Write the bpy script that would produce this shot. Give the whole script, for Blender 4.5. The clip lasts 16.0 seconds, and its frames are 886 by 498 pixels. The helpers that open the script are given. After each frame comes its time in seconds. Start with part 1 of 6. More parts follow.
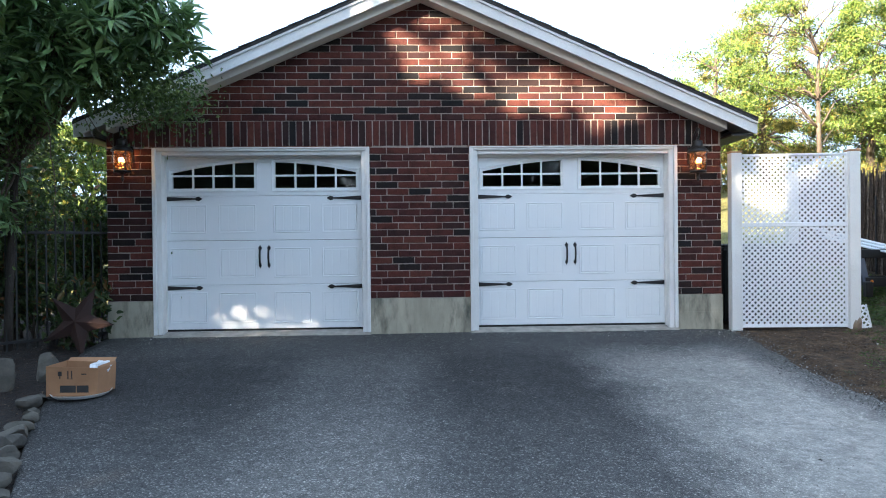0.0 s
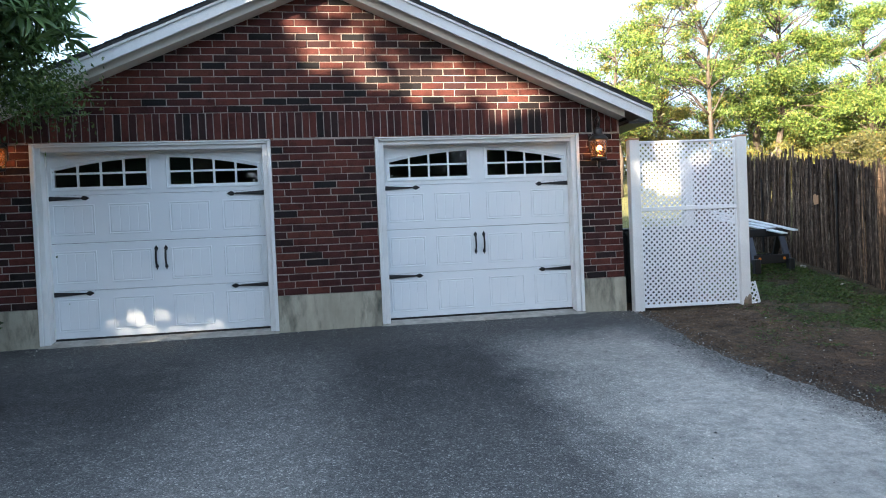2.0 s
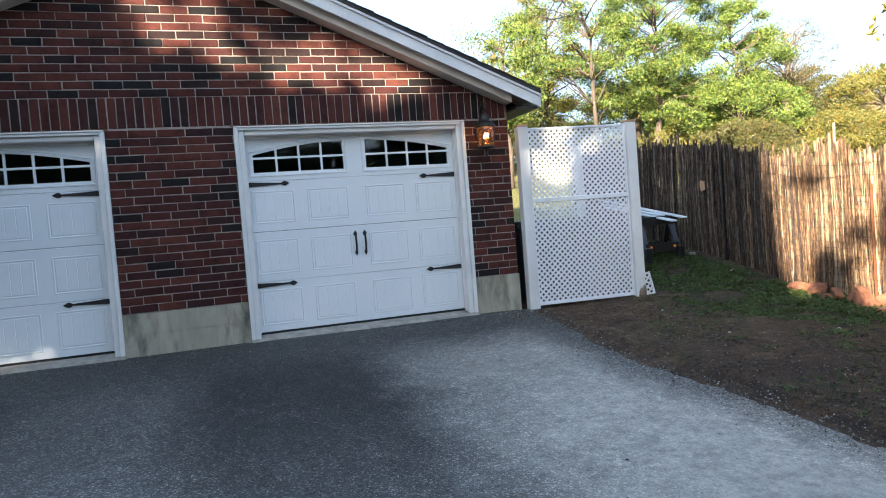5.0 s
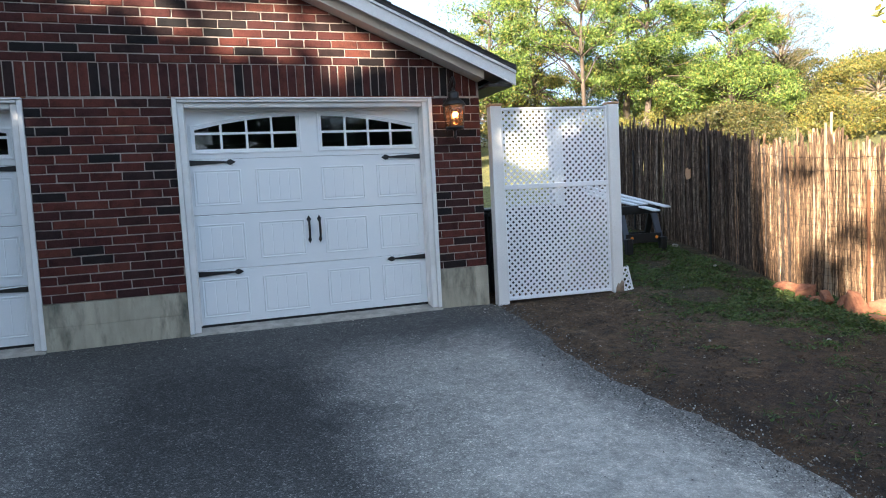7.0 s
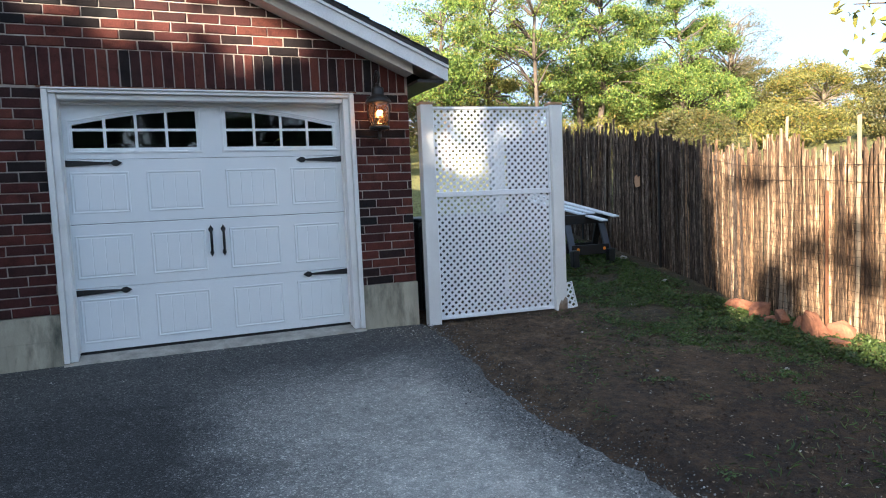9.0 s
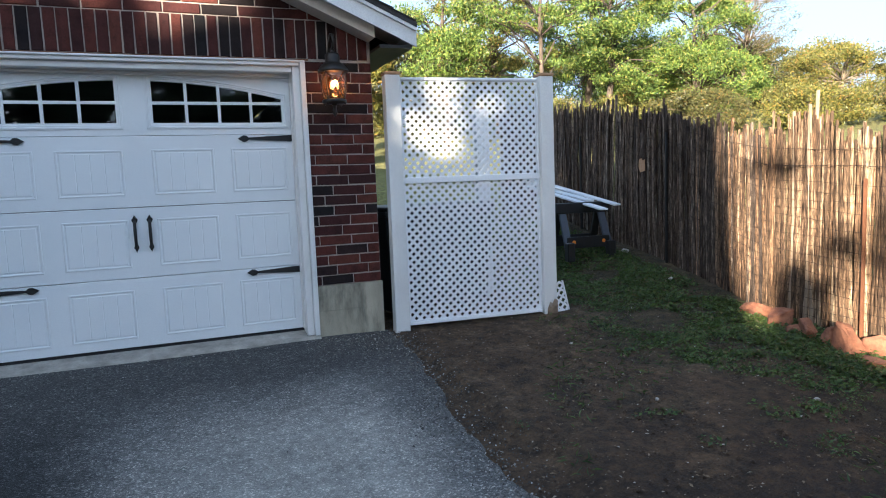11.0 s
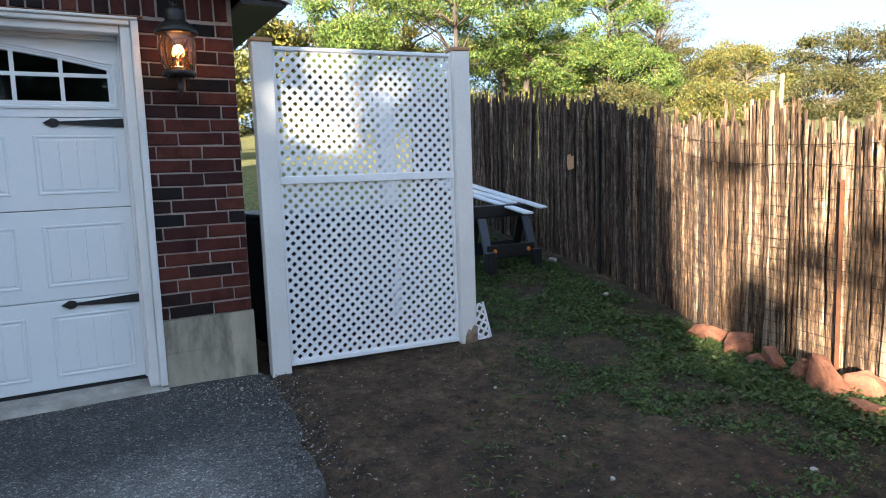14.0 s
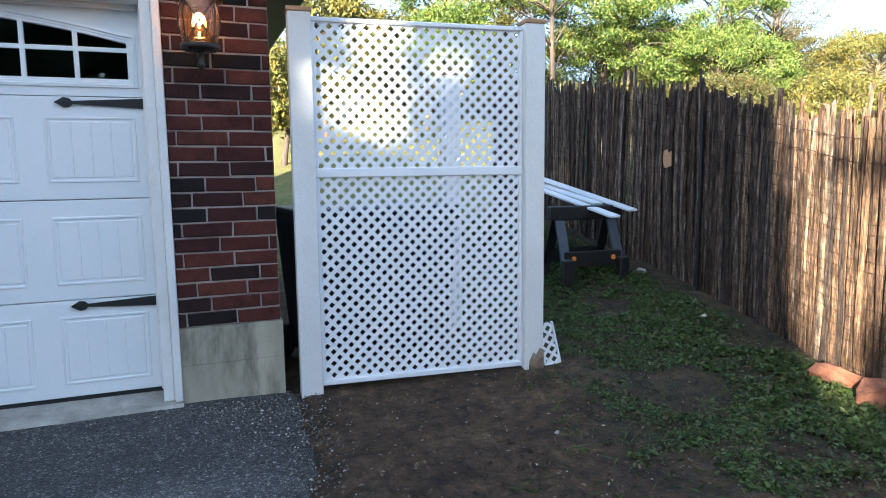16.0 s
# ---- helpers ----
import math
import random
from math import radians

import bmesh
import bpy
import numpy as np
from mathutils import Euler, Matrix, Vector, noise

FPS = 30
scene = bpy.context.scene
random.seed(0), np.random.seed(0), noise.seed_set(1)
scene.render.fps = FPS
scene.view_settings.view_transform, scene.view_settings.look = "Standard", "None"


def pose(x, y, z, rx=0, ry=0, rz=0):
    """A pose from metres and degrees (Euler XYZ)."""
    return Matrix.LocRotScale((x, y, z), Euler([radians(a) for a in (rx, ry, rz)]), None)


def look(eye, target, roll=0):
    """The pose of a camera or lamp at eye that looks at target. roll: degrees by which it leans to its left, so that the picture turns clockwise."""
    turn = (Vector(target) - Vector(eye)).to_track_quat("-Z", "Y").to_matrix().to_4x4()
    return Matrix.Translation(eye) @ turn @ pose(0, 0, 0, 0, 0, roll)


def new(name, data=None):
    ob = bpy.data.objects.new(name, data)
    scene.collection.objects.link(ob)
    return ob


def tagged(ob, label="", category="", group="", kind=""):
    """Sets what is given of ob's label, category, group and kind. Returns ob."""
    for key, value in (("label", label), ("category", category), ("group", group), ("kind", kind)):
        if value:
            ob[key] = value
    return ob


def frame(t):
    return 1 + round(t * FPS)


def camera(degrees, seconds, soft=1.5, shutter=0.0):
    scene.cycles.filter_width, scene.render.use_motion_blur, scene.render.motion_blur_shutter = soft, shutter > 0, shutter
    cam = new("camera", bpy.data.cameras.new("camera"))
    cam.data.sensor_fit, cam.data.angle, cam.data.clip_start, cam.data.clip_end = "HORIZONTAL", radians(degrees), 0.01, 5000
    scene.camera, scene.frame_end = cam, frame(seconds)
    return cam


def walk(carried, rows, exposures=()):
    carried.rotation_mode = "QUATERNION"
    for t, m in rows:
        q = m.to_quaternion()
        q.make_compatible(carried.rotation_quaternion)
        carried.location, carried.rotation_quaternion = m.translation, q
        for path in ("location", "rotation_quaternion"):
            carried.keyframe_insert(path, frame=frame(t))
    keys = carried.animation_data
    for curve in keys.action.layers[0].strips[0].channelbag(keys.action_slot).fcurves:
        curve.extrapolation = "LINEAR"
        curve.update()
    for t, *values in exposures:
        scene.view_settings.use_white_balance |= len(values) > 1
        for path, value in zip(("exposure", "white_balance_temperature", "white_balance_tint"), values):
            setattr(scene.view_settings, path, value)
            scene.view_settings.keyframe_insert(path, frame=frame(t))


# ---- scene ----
cam = camera(67.5, 16.0, soft=1.0)
PATH = [
    (0, (-0.183, -7.867, 1.014), (-0.11, -5.868, 1.001), -0.6),
    (0.5, (-0.184, -7.891, 1.03), (-0.057, -5.895, 1.012), -0.5),
    (1, (-0.182, -7.881, 1.03), (0.028, -5.892, 1.019), -0.8),
    (1.5, (-0.16, -7.859, 1.032), (0.127, -5.88, 0.992), -1.8),
    (2, (-0.096, -7.791, 1.02), (0.228, -5.817, 0.974), -2.5),
    (2.5, (0.007, -7.696, 1.013), (0.328, -5.722, 1.005), -1.9),
    (3, (0.09, -7.631, 1.0), (0.411, -5.658, 0.937), -1.4),
    (3.5, (0.127, -7.511, 0.993), (0.528, -5.554, 0.901), -2.1),
    (4, (0.142, -7.361, 0.994), (0.664, -5.43, 0.949), -3.7),
    (6.5, (0.562, -6.699, 1.154), (1.218, -4.815, 1.011), -4.2),
    (7, (0.691, -6.591, 1.163), (1.343, -4.708, 1.002), -3.0),
    (7.5, (0.847, -6.505, 1.157), (1.48, -4.62, 0.936), -1.0),
    (8, (0.972, -6.355, 1.16), (1.619, -4.477, 0.922), -2.1),
    (8.5, (1.079, -6.176, 1.178), (1.819, -4.324, 1.021), -3.0),
    (9, (1.239, -6.021, 1.189), (2.009, -4.181, 1.033), -2.5),
    (9.5, (1.442, -5.881, 1.202), (2.176, -4.034, 0.983), -2.0),
    (12, (2.117, -4.976, 1.217), (2.875, -3.138, 1.008), -2.8),
    (12.5, (2.228, -4.843, 1.206), (3.092, -3.063, 0.919), -2.9),
    (13, (2.372, -4.683, 1.212), (3.239, -2.897, 0.976), -0.7),
    (13.5, (2.475, -4.521, 1.219), (3.361, -2.749, 0.937), -0.1),
    (14, (2.513, -4.312, 1.235), (3.474, -2.574, 1.003), -2.0),
    (14.5, (2.58, -4.178, 1.225), (3.487, -2.415, 0.959), -2.7),
    (15, (2.755, -4.027, 1.233), (3.565, -2.214, 0.996), -0.4),
    (15.5, (2.887, -3.929, 1.232), (3.573, -2.072, 0.945), -0.7),
    (16, (3.008, -3.781, 1.24), (3.719, -1.928, 0.993), -0.7),
]
walk(cam, [(t, look(eye, target, roll)) for t, eye, target, roll in PATH], [(0.0, 3.19, 5300.0, 8.0), (1.5, 3.05, 5300.0, 8.0), (3.5, 2.87, 5300.0, 8.0), (7.0, 2.76, 5200.0, 8.0), (9.0, 2.6, 5150.0, 8.0), (9.5, 2.52, 5150.0, 8.0), (12.5, 2.6, 5000.0, 8.0), (14.5, 2.66, 5050.0, 8.0), (16.0, 2.9, 4950.0, 8.0)])

# ---- world, sun, exposure ----
SUN_EL, SUN_AZ = 13.0, 47.0                  # elevation; how far the light travels to +x from +y
SUN_D = Vector((math.cos(radians(SUN_EL)) * math.sin(radians(SUN_AZ)),
                math.cos(radians(SUN_EL)) * math.cos(radians(SUN_AZ)), -math.sin(radians(SUN_EL))))
world = bpy.data.worlds.new("sky")
scene.world = world
world.use_nodes = True
wn = world.node_tree
sky = wn.nodes.new("ShaderNodeTexSky")
sky.sky_type, sky.sun_disc = "NISHITA", False
sky.sun_elevation, sky.sun_rotation = radians(SUN_EL), radians(180 + SUN_AZ)
sky.air_density, sky.dust_density, sky.ozone_density = 1.0, 4.0, 1.0
wn.links.new(sky.outputs[0], wn.nodes["Background"].inputs[0])
wn.nodes["Background"].inputs[1].default_value = 0.018
# thin bright haze over the whole sky
haze = wn.nodes.new("ShaderNodeBackground")
haze.inputs[0].default_value = (0.82, 0.92, 1.02, 1)
# the haze thickens towards the horizon, evenly all round
way = wn.nodes.new("ShaderNodeTexCoord")
split = wn.nodes.new("ShaderNodeSeparateXYZ")
thick = wn.nodes.new("ShaderNodeMapRange")
thick.inputs["From Min"].default_value, thick.inputs["From Max"].default_value = 0.0, 0.75
thick.inputs["To Min"].default_value, thick.inputs["To Max"].default_value = 0.205, 0.135
wn.links.new(way.outputs["Generated"], split.inputs[0])
wn.links.new(split.outputs[2], thick.inputs["Value"])
wn.links.new(thick.outputs[0], haze.inputs[1])
both = wn.nodes.new("ShaderNodeAddShader")
wn.links.new(wn.nodes["Background"].outputs[0], both.inputs[0])
wn.links.new(haze.outputs[0], both.inputs[1])
wn.links.new(both.outputs[0], wn.nodes["World Output"].inputs[0])
sun = new("sun", bpy.data.lights.new("sun", "SUN"))
sun.data.energy, sun.data.angle, sun.data.color = 5.0, radians(0.6), (1.0, 0.74, 0.46)
sun.matrix_world = look((0, 0, 30), Vector((0, 0, 30)) + SUN_D)

# ---- materials ----
def ramp_node(nt, stops, constant=False):
    r = nt.nodes.new("ShaderNodeValToRGB")
    r.color_ramp.interpolation = "CONSTANT" if constant else "LINEAR"
    e = r.color_ramp.elements
    while len(e) < len(stops):
        e.new(0.5)
    for k, (p, c) in enumerate(stops):
        e[k].position, e[k].color = p, (*c, 1)
    return r


def mixed(nt, kind, fac, a, b):
    m = nt.nodes.new("ShaderNodeMix")
    m.data_type, m.blend_type = "RGBA", kind
    for sock, v in ((0, fac), (6, a), (7, b)):
        if hasattr(v, "is_linked") or hasattr(v, "links"):
            nt.links.new(v, m.inputs[sock])
        elif sock == 0:
            m.inputs[0].default_value = v
        else:
            m.inputs[sock].default_value = (*v, 1)
    return m.outputs[2]


def noise_node(nt, scale, detail=4.0, rough=0.6, vec=None):
    n = nt.nodes.new("ShaderNodeTexNoise")
    n.inputs["Scale"].default_value, n.inputs["Detail"].default_value, n.inputs["Roughness"].default_value = scale, detail, rough
    if vec is not None:
        nt.links.new(vec, n.inputs["Vector"])
    return n.outputs["Fac"]


def coords(nt, stretch=(1, 1, 1)):
    """World position, stretched."""
    g = nt.nodes.new("ShaderNodeNewGeometry")
    m = nt.nodes.new("ShaderNodeMapping")
    m.inputs["Scale"].default_value = stretch
    nt.links.new(g.outputs["Position"], m.inputs[0])
    return m.outputs[0]


def math_node(nt, op, a, b=None):
    m = nt.nodes.new("ShaderNodeMath")
    m.operation = op
    for k, v in enumerate((a, b)):
        if v is None:
            continue
        if isinstance(v, (int, float)):
            m.inputs[k].default_value = v
        else:
            nt.links.new(v, m.inputs[k])
    return m.outputs[0]


def bumped(nt, height, strength, distance=0.01):
    b = nt.nodes.new("ShaderNodeBump")
    b.inputs["Strength"].default_value, b.inputs["Distance"].default_value = strength, distance
    nt.links.new(height, b.inputs["Height"])
    return b.outputs[0]


def begin(name):
    m = bpy.data.materials.new(name)
    m.use_nodes = True
    nt = m.node_tree
    return m, nt, nt.nodes["Principled BSDF"]


def surface(name, a, b, scale=6.0, rough=0.6, bump=0.2, grain=120.0, metal=0.0, stretch=(1, 1, 1), stain=None, stain_amount=0.5, dist=0.004):
    """Two colours mixed by broad noise, fine grain, optional stains, fine relief."""
    m, nt, p = begin(name)
    v = coords(nt, stretch)
    broad, fine = noise_node(nt, scale, 5, 0.6, v), noise_node(nt, grain, 3, 0.7, v)
    r = ramp_node(nt, [(0.3, a), (0.7, b)])
    nt.links.new(broad, r.inputs[0])
    col = mixed(nt, "MULTIPLY", 0.35, r.outputs[0], ramp_out(nt, fine))
    if stain:
        sr = ramp_node(nt, [(0.5, (0, 0, 0)), (0.72, (1, 1, 1))])
        nt.links.new(noise_node(nt, scale * 0.6, 6, 0.7, v), sr.inputs[0])
        col = mixed(nt, "MIX", math_node(nt, "MULTIPLY", sr.outputs[0], stain_amount), col, stain)
    nt.links.new(col, p.inputs["Base Color"])
    p.inputs["Roughness"].default_value, p.inputs["Metallic"].default_value = rough, metal
    if bump:
        nt.links.new(bumped(nt, fine, bump, dist), p.inputs["Normal"])
    return m


def ramp_out(nt, fac):
    r = ramp_node(nt, [(0.25, (0.62, 0.62, 0.62)), (0.75, (1.25, 1.25, 1.25))])
    nt.links.new(fac, r.inputs[0])
    return r.outputs[0]


def piece_surface(name, stops, rough=0.85, bump=0.6, grain=160.0, island=False, stretch=(1, 1, 1), dist=0.004, streak=0.45, flecks=False, smudge=False):
    """Colour picked piece by piece, with grain and soiling on top."""
    m, nt, p = begin(name)
    if island:
        pick = nt.nodes.new("ShaderNodeNewGeometry").outputs["Random Per Island"]
    else:
        pick = nt.nodes.new("ShaderNodeObjectInfo").outputs["Random"]
    r = ramp_node(nt, stops, True)
    nt.links.new(pick, r.inputs[0])
    v = coords(nt, stretch)
    fine, broad = noise_node(nt, grain, 4, 0.7, v), noise_node(nt, 14.0, 5, 0.65, v)
    col = mixed(nt, "MULTIPLY", 0.55, r.outputs[0], ramp_out(nt, broad))
    col = mixed(nt, "MULTIPLY", streak, col, ramp_out(nt, fine))
    if smudge:
        # kiln-burnt clouds and pale lime bloom
        burn = ramp_node(nt, [(0.34, (0.42, 0.42, 0.45)), (0.5, (1.0, 1.0, 1.0)), (0.68, (1.22, 1.18, 1.15))])
        nt.links.new(noise_node(nt, 5.5, 6, 0.72, v), burn.inputs[0])
        col = mixed(nt, "MULTIPLY", 0.85, col, burn.outputs[0])
        lime = ramp_node(nt, [(0.68, (0, 0, 0)), (0.78, (1, 1, 1))])
        nt.links.new(noise_node(nt, 8.0, 7, 0.8, v), lime.inputs[0])
        col = mixed(nt, "MIX", math_node(nt, "MULTIPLY", lime.outputs[0], 0.4), col, (0.3, 0.24, 0.21))
    if flecks:
        # torn strips of bark over bare wood
        bark = ramp_node(nt, [(0.36, (0.22, 0.21, 0.21)), (0.46, (0.66, 0.65, 0.64)), (0.56, (1.25, 1.2, 1.12)), (0.66, (2.7, 2.7, 2.65))])
        nt.links.new(noise_node(nt, 17.0, 6, 0.75, v), bark.inputs[0])
        col = mixed(nt, "MULTIPLY", 1.0, col, bark.outputs[0])
    nt.links.new(col, p.inputs["Base Color"])
    p.inputs["Roughness"].default_value = rough
    p.inputs["Specular IOR Level"].default_value = 0.25
    nt.links.new(bumped(nt, fine, bump, dist), p.inputs["Normal"])
    return m


def leaf_material(name, dark, light, autumn=None, through_part=0.35, rough=0.5):
    m, nt, p = begin(name)
    rnd = nt.nodes.new("ShaderNodeNewGeometry").outputs["Random Per Island"]
    mid = tuple((a + b) / 2 for a, b in zip(dark, light))
    stops = [(0.0, dark), (0.45, mid), (0.85, light)]
    if autumn:
        stops += [(0.97, autumn)]
    r = ramp_node(nt, stops)
    nt.links.new(rnd, r.inputs[0])
    col = mixed(nt, "MULTIPLY", 0.6, r.outputs[0], ramp_out(nt, noise_node(nt, 0.9, 3, 0.6, coords(nt))))
    nt.links.new(col, p.inputs["Base Color"])
    p.inputs["Roughness"].default_value = rough
    tr = nt.nodes.new("ShaderNodeBsdfTranslucent")
    nt.links.new(col, tr.inputs[0])
    mx = nt.nodes.new("ShaderNodeMixShader")
    mx.inputs[0].default_value = through_part
    nt.links.new(p.outputs[0], mx.inputs[1])
    nt.links.new(tr.outputs[0], mx.inputs[2])
    nt.links.new(mx.outputs[0], nt.nodes["Material Output"].inputs[0])
    return m


def asphalt_material():
    m, nt, p = begin("asphalt")
    v = coords(nt)
    sep = nt.nodes.new("ShaderNodeSeparateXYZ")
    nt.links.new(v, sep.inputs[0])
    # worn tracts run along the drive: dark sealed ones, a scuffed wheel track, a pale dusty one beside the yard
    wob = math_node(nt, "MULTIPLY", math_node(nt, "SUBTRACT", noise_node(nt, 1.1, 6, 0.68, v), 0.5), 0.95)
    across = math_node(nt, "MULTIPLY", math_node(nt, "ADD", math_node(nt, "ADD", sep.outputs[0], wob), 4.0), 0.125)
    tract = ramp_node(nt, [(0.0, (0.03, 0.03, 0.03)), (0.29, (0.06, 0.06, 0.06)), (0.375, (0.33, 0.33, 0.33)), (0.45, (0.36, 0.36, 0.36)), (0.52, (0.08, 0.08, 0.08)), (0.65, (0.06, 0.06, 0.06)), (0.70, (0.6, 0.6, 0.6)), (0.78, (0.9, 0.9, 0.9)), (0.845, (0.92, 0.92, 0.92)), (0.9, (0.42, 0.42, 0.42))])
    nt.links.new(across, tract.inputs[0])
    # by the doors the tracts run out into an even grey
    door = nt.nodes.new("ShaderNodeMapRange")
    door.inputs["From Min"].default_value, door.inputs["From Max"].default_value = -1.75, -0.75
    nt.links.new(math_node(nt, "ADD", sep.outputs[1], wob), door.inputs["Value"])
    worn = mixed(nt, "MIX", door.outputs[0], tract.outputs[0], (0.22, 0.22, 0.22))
    # paler towards the street: the more open sky there, put into the colour
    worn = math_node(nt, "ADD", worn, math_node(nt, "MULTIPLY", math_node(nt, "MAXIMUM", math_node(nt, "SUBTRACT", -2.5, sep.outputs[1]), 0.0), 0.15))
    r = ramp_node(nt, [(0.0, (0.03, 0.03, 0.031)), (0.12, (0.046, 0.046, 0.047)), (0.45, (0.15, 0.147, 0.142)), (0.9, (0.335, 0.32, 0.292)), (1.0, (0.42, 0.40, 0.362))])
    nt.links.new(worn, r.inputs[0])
    # scattered dust
    dust = ramp_node(nt, [(0.55, (0, 0, 0)), (0.74, (1, 1, 1))])
    nt.links.new(noise_node(nt, 1.7, 7, 0.74, v), dust.inputs[0])
    col = mixed(nt, "MIX", math_node(nt, "MULTIPLY", dust.outputs[0], 0.4), r.outputs[0], (0.15, 0.147, 0.14))
    # stone chips in two sizes
    chips = []
    for scale, stops in ((105.0, [(0.0, (0.3, 0.3, 0.3)), (0.55, (0.8, 0.8, 0.8)), (0.84, (1.1, 1.1, 1.1)), (0.9, (2.3, 2.3, 2.25)), (1.0, (3.4, 3.35, 3.2))]),
                         (230.0, [(0.0, (0.25, 0.25, 0.25)), (0.5, (0.8, 0.8, 0.8)), (0.8, (1.3, 1.3, 1.3)), (1.0, (2.6, 2.6, 2.5))])):
        vo = nt.nodes.new("ShaderNodeTexVoronoi")
        vo.inputs["Scale"].default_value = scale
        nt.links.new(v, vo.inputs["Vector"])
        stone = nt.nodes.new("ShaderNodeSeparateColor")
        nt.links.new(vo.outputs["Color"], stone.inputs[0])
        speck = ramp_node(nt, stops)
        nt.links.new(stone.outputs[0], speck.inputs[0])
        # chips stand out where the binder is dark and sink into the dust elsewhere
        show = math_node(nt, "SUBTRACT", 0.85, math_node(nt, "MULTIPLY", worn, 0.62))
        col = mixed(nt, "MULTIPLY", show, col, speck.outputs[0])
        chips.append(vo.outputs["Distance"])
    col = mixed(nt, "MULTIPLY", 0.8, col, ramp_out(nt, noise_node(nt, 4.5, 7, 0.75, v)))
    pit = ramp_node(nt, [(0.33, (0.5, 0.5, 0.5)), (0.5, (0.97, 0.97, 0.97)), (0.66, (1.32, 1.32, 1.32))])
    nt.links.new(noise_node(nt, 16, 8, 0.8, v), pit.inputs[0])
    col = mixed(nt, "MULTIPLY", 0.8, col, pit.outputs[0])
    nt.links.new(col, p.inputs["Base Color"])
    p.inputs["Roughness"].default_value = 0.72
    p.inputs["Specular IOR Level"].default_value = 0.35
    h = math_node(nt, "ADD", chips[0], math_node(nt, "ADD", chips[1], math_node(nt, "MULTIPLY", noise_node(nt, 45, 4, 0.7, v), 0.8)))
    nt.links.new(bumped(nt, h, 0.9, 0.006), p.inputs["Normal"])
    return m


def ground_material():
    m, nt, p = begin("soil_and_turf")
    v = coords(nt)
    sep = nt.nodes.new("ShaderNodeSeparateXYZ")
    nt.links.new(v, sep.inputs[0])
    soil = ramp_node(nt, [(0.3, (0.046, 0.027, 0.0125)), (0.52, (0.104, 0.065, 0.031)), (0.75, (0.22, 0.148, 0.08))])
    nt.links.new(noise_node(nt, 2.6, 8, 0.72, v), soil.inputs[0])
    turf = ramp_node(nt, [(0.3, (0.025, 0.032, 0.012)), (0.7, (0.06, 0.07, 0.026))])
    nt.links.new(noise_node(nt, 9.0, 6, 0.7, v), turf.inputs[0])
    meadow = ramp_node(nt, [(0.3, (0.16, 0.17, 0.04)), (0.7, (0.27, 0.25, 0.075))])
    nt.links.new(noise_node(nt, 1.2, 6, 0.7, v), meadow.inputs[0])
    # turf grows towards the fence; the open meadow lies beyond
    g = math_node(nt, "ADD", math_node(nt, "MULTIPLY", noise_node(nt, 1.1, 6, 0.68, v), 3.4),
                  math_node(nt, "MULTIPLY", math_node(nt, "SUBTRACT", sep.outputs[0], 5.2), 0.55))
    gr = ramp_node(nt, [(0.5, (0, 0, 0)), (0.68, (1, 1, 1))])
    nt.links.new(math_node(nt, "MULTIPLY", g, 0.32), gr.inputs[0])
    col = mixed(nt, "MIX", math_node(nt, "MULTIPLY", gr.outputs[0], 0.38), soil.outputs[0], turf.outputs[0])
    # littered soil, darker and browner towards the street
    street_tone = nt.nodes.new("ShaderNodeMapRange")
    street_tone.inputs["From Min"].default_value, street_tone.inputs["From Max"].default_value = -1.5, -2.7
    nt.links.new(math_node(nt, "ADD", sep.outputs[1], math_node(nt, "MULTIPLY", noise_node(nt, 1.4, 5, 0.7, v), 0.9)), street_tone.inputs["Value"])
    col = mixed(nt, "MULTIPLY", math_node(nt, "MULTIPLY", street_tone.outputs[0], 0.9), col, (0.6, 0.52, 0.42))
    # dark bark mulch in the planting bed
    bed = nt.nodes.new("ShaderNodeMapRange")
    bed.inputs["From Min"].default_value, bed.inputs["From Max"].default_value = -1.2, -1.7
    nt.links.new(sep.outputs[0], bed.inputs["Value"])
    mulch = ramp_node(nt, [(0.35, (0.012, 0.009, 0.007)), (0.6, (0.04, 0.025, 0.017)), (0.75, (0.10, 0.055, 0.035))])
    nt.links.new(noise_node(nt, 22.0, 6, 0.75, v), mulch.inputs[0])
    col = mixed(nt, "MIX", bed.outputs[0], col, mulch.outputs[0])
    far = ramp_node(nt, [(0.0, (0, 0, 0)), (1.0, (1, 1, 1))])
    reach = math_node(nt, "MAXIMUM", math_node(nt, "SUBTRACT", sep.outputs[1], 3.5), math_node(nt, "SUBTRACT", sep.outputs[0], 7.2))
    nt.links.new(math_node(nt, "MULTIPLY", reach, 0.5), far.inputs[0])
    col = mixed(nt, "MIX", far.outputs[0], col, meadow.outputs[0])
    fine = noise_node(nt, 60, 6, 0.75, v)
    col = mixed(nt, "MULTIPLY", 1.0, col, ramp_out(nt, fine))
    clod = ramp_node(nt, [(0.36, (0.26, 0.24, 0.22)), (0.5, (0.85, 0.84, 0.83)), (0.64, (1.55, 1.5, 1.45))])
    nt.links.new(noise_node(nt, 12, 8, 0.78, v), clod.inputs[0])
    col = mixed(nt, "MULTIPLY", 0.9, col, clod.outputs[0])
    nt.links.new(col, p.inputs["Base Color"])
    p.inputs["Roughness"].default_value = 0.95
    nt.links.new(bumped(nt, math_node(nt, "ADD", fine, noise_node(nt, 17, 5, 0.7, v)), 1.0, 0.045), p.inputs["Normal"])
    return m


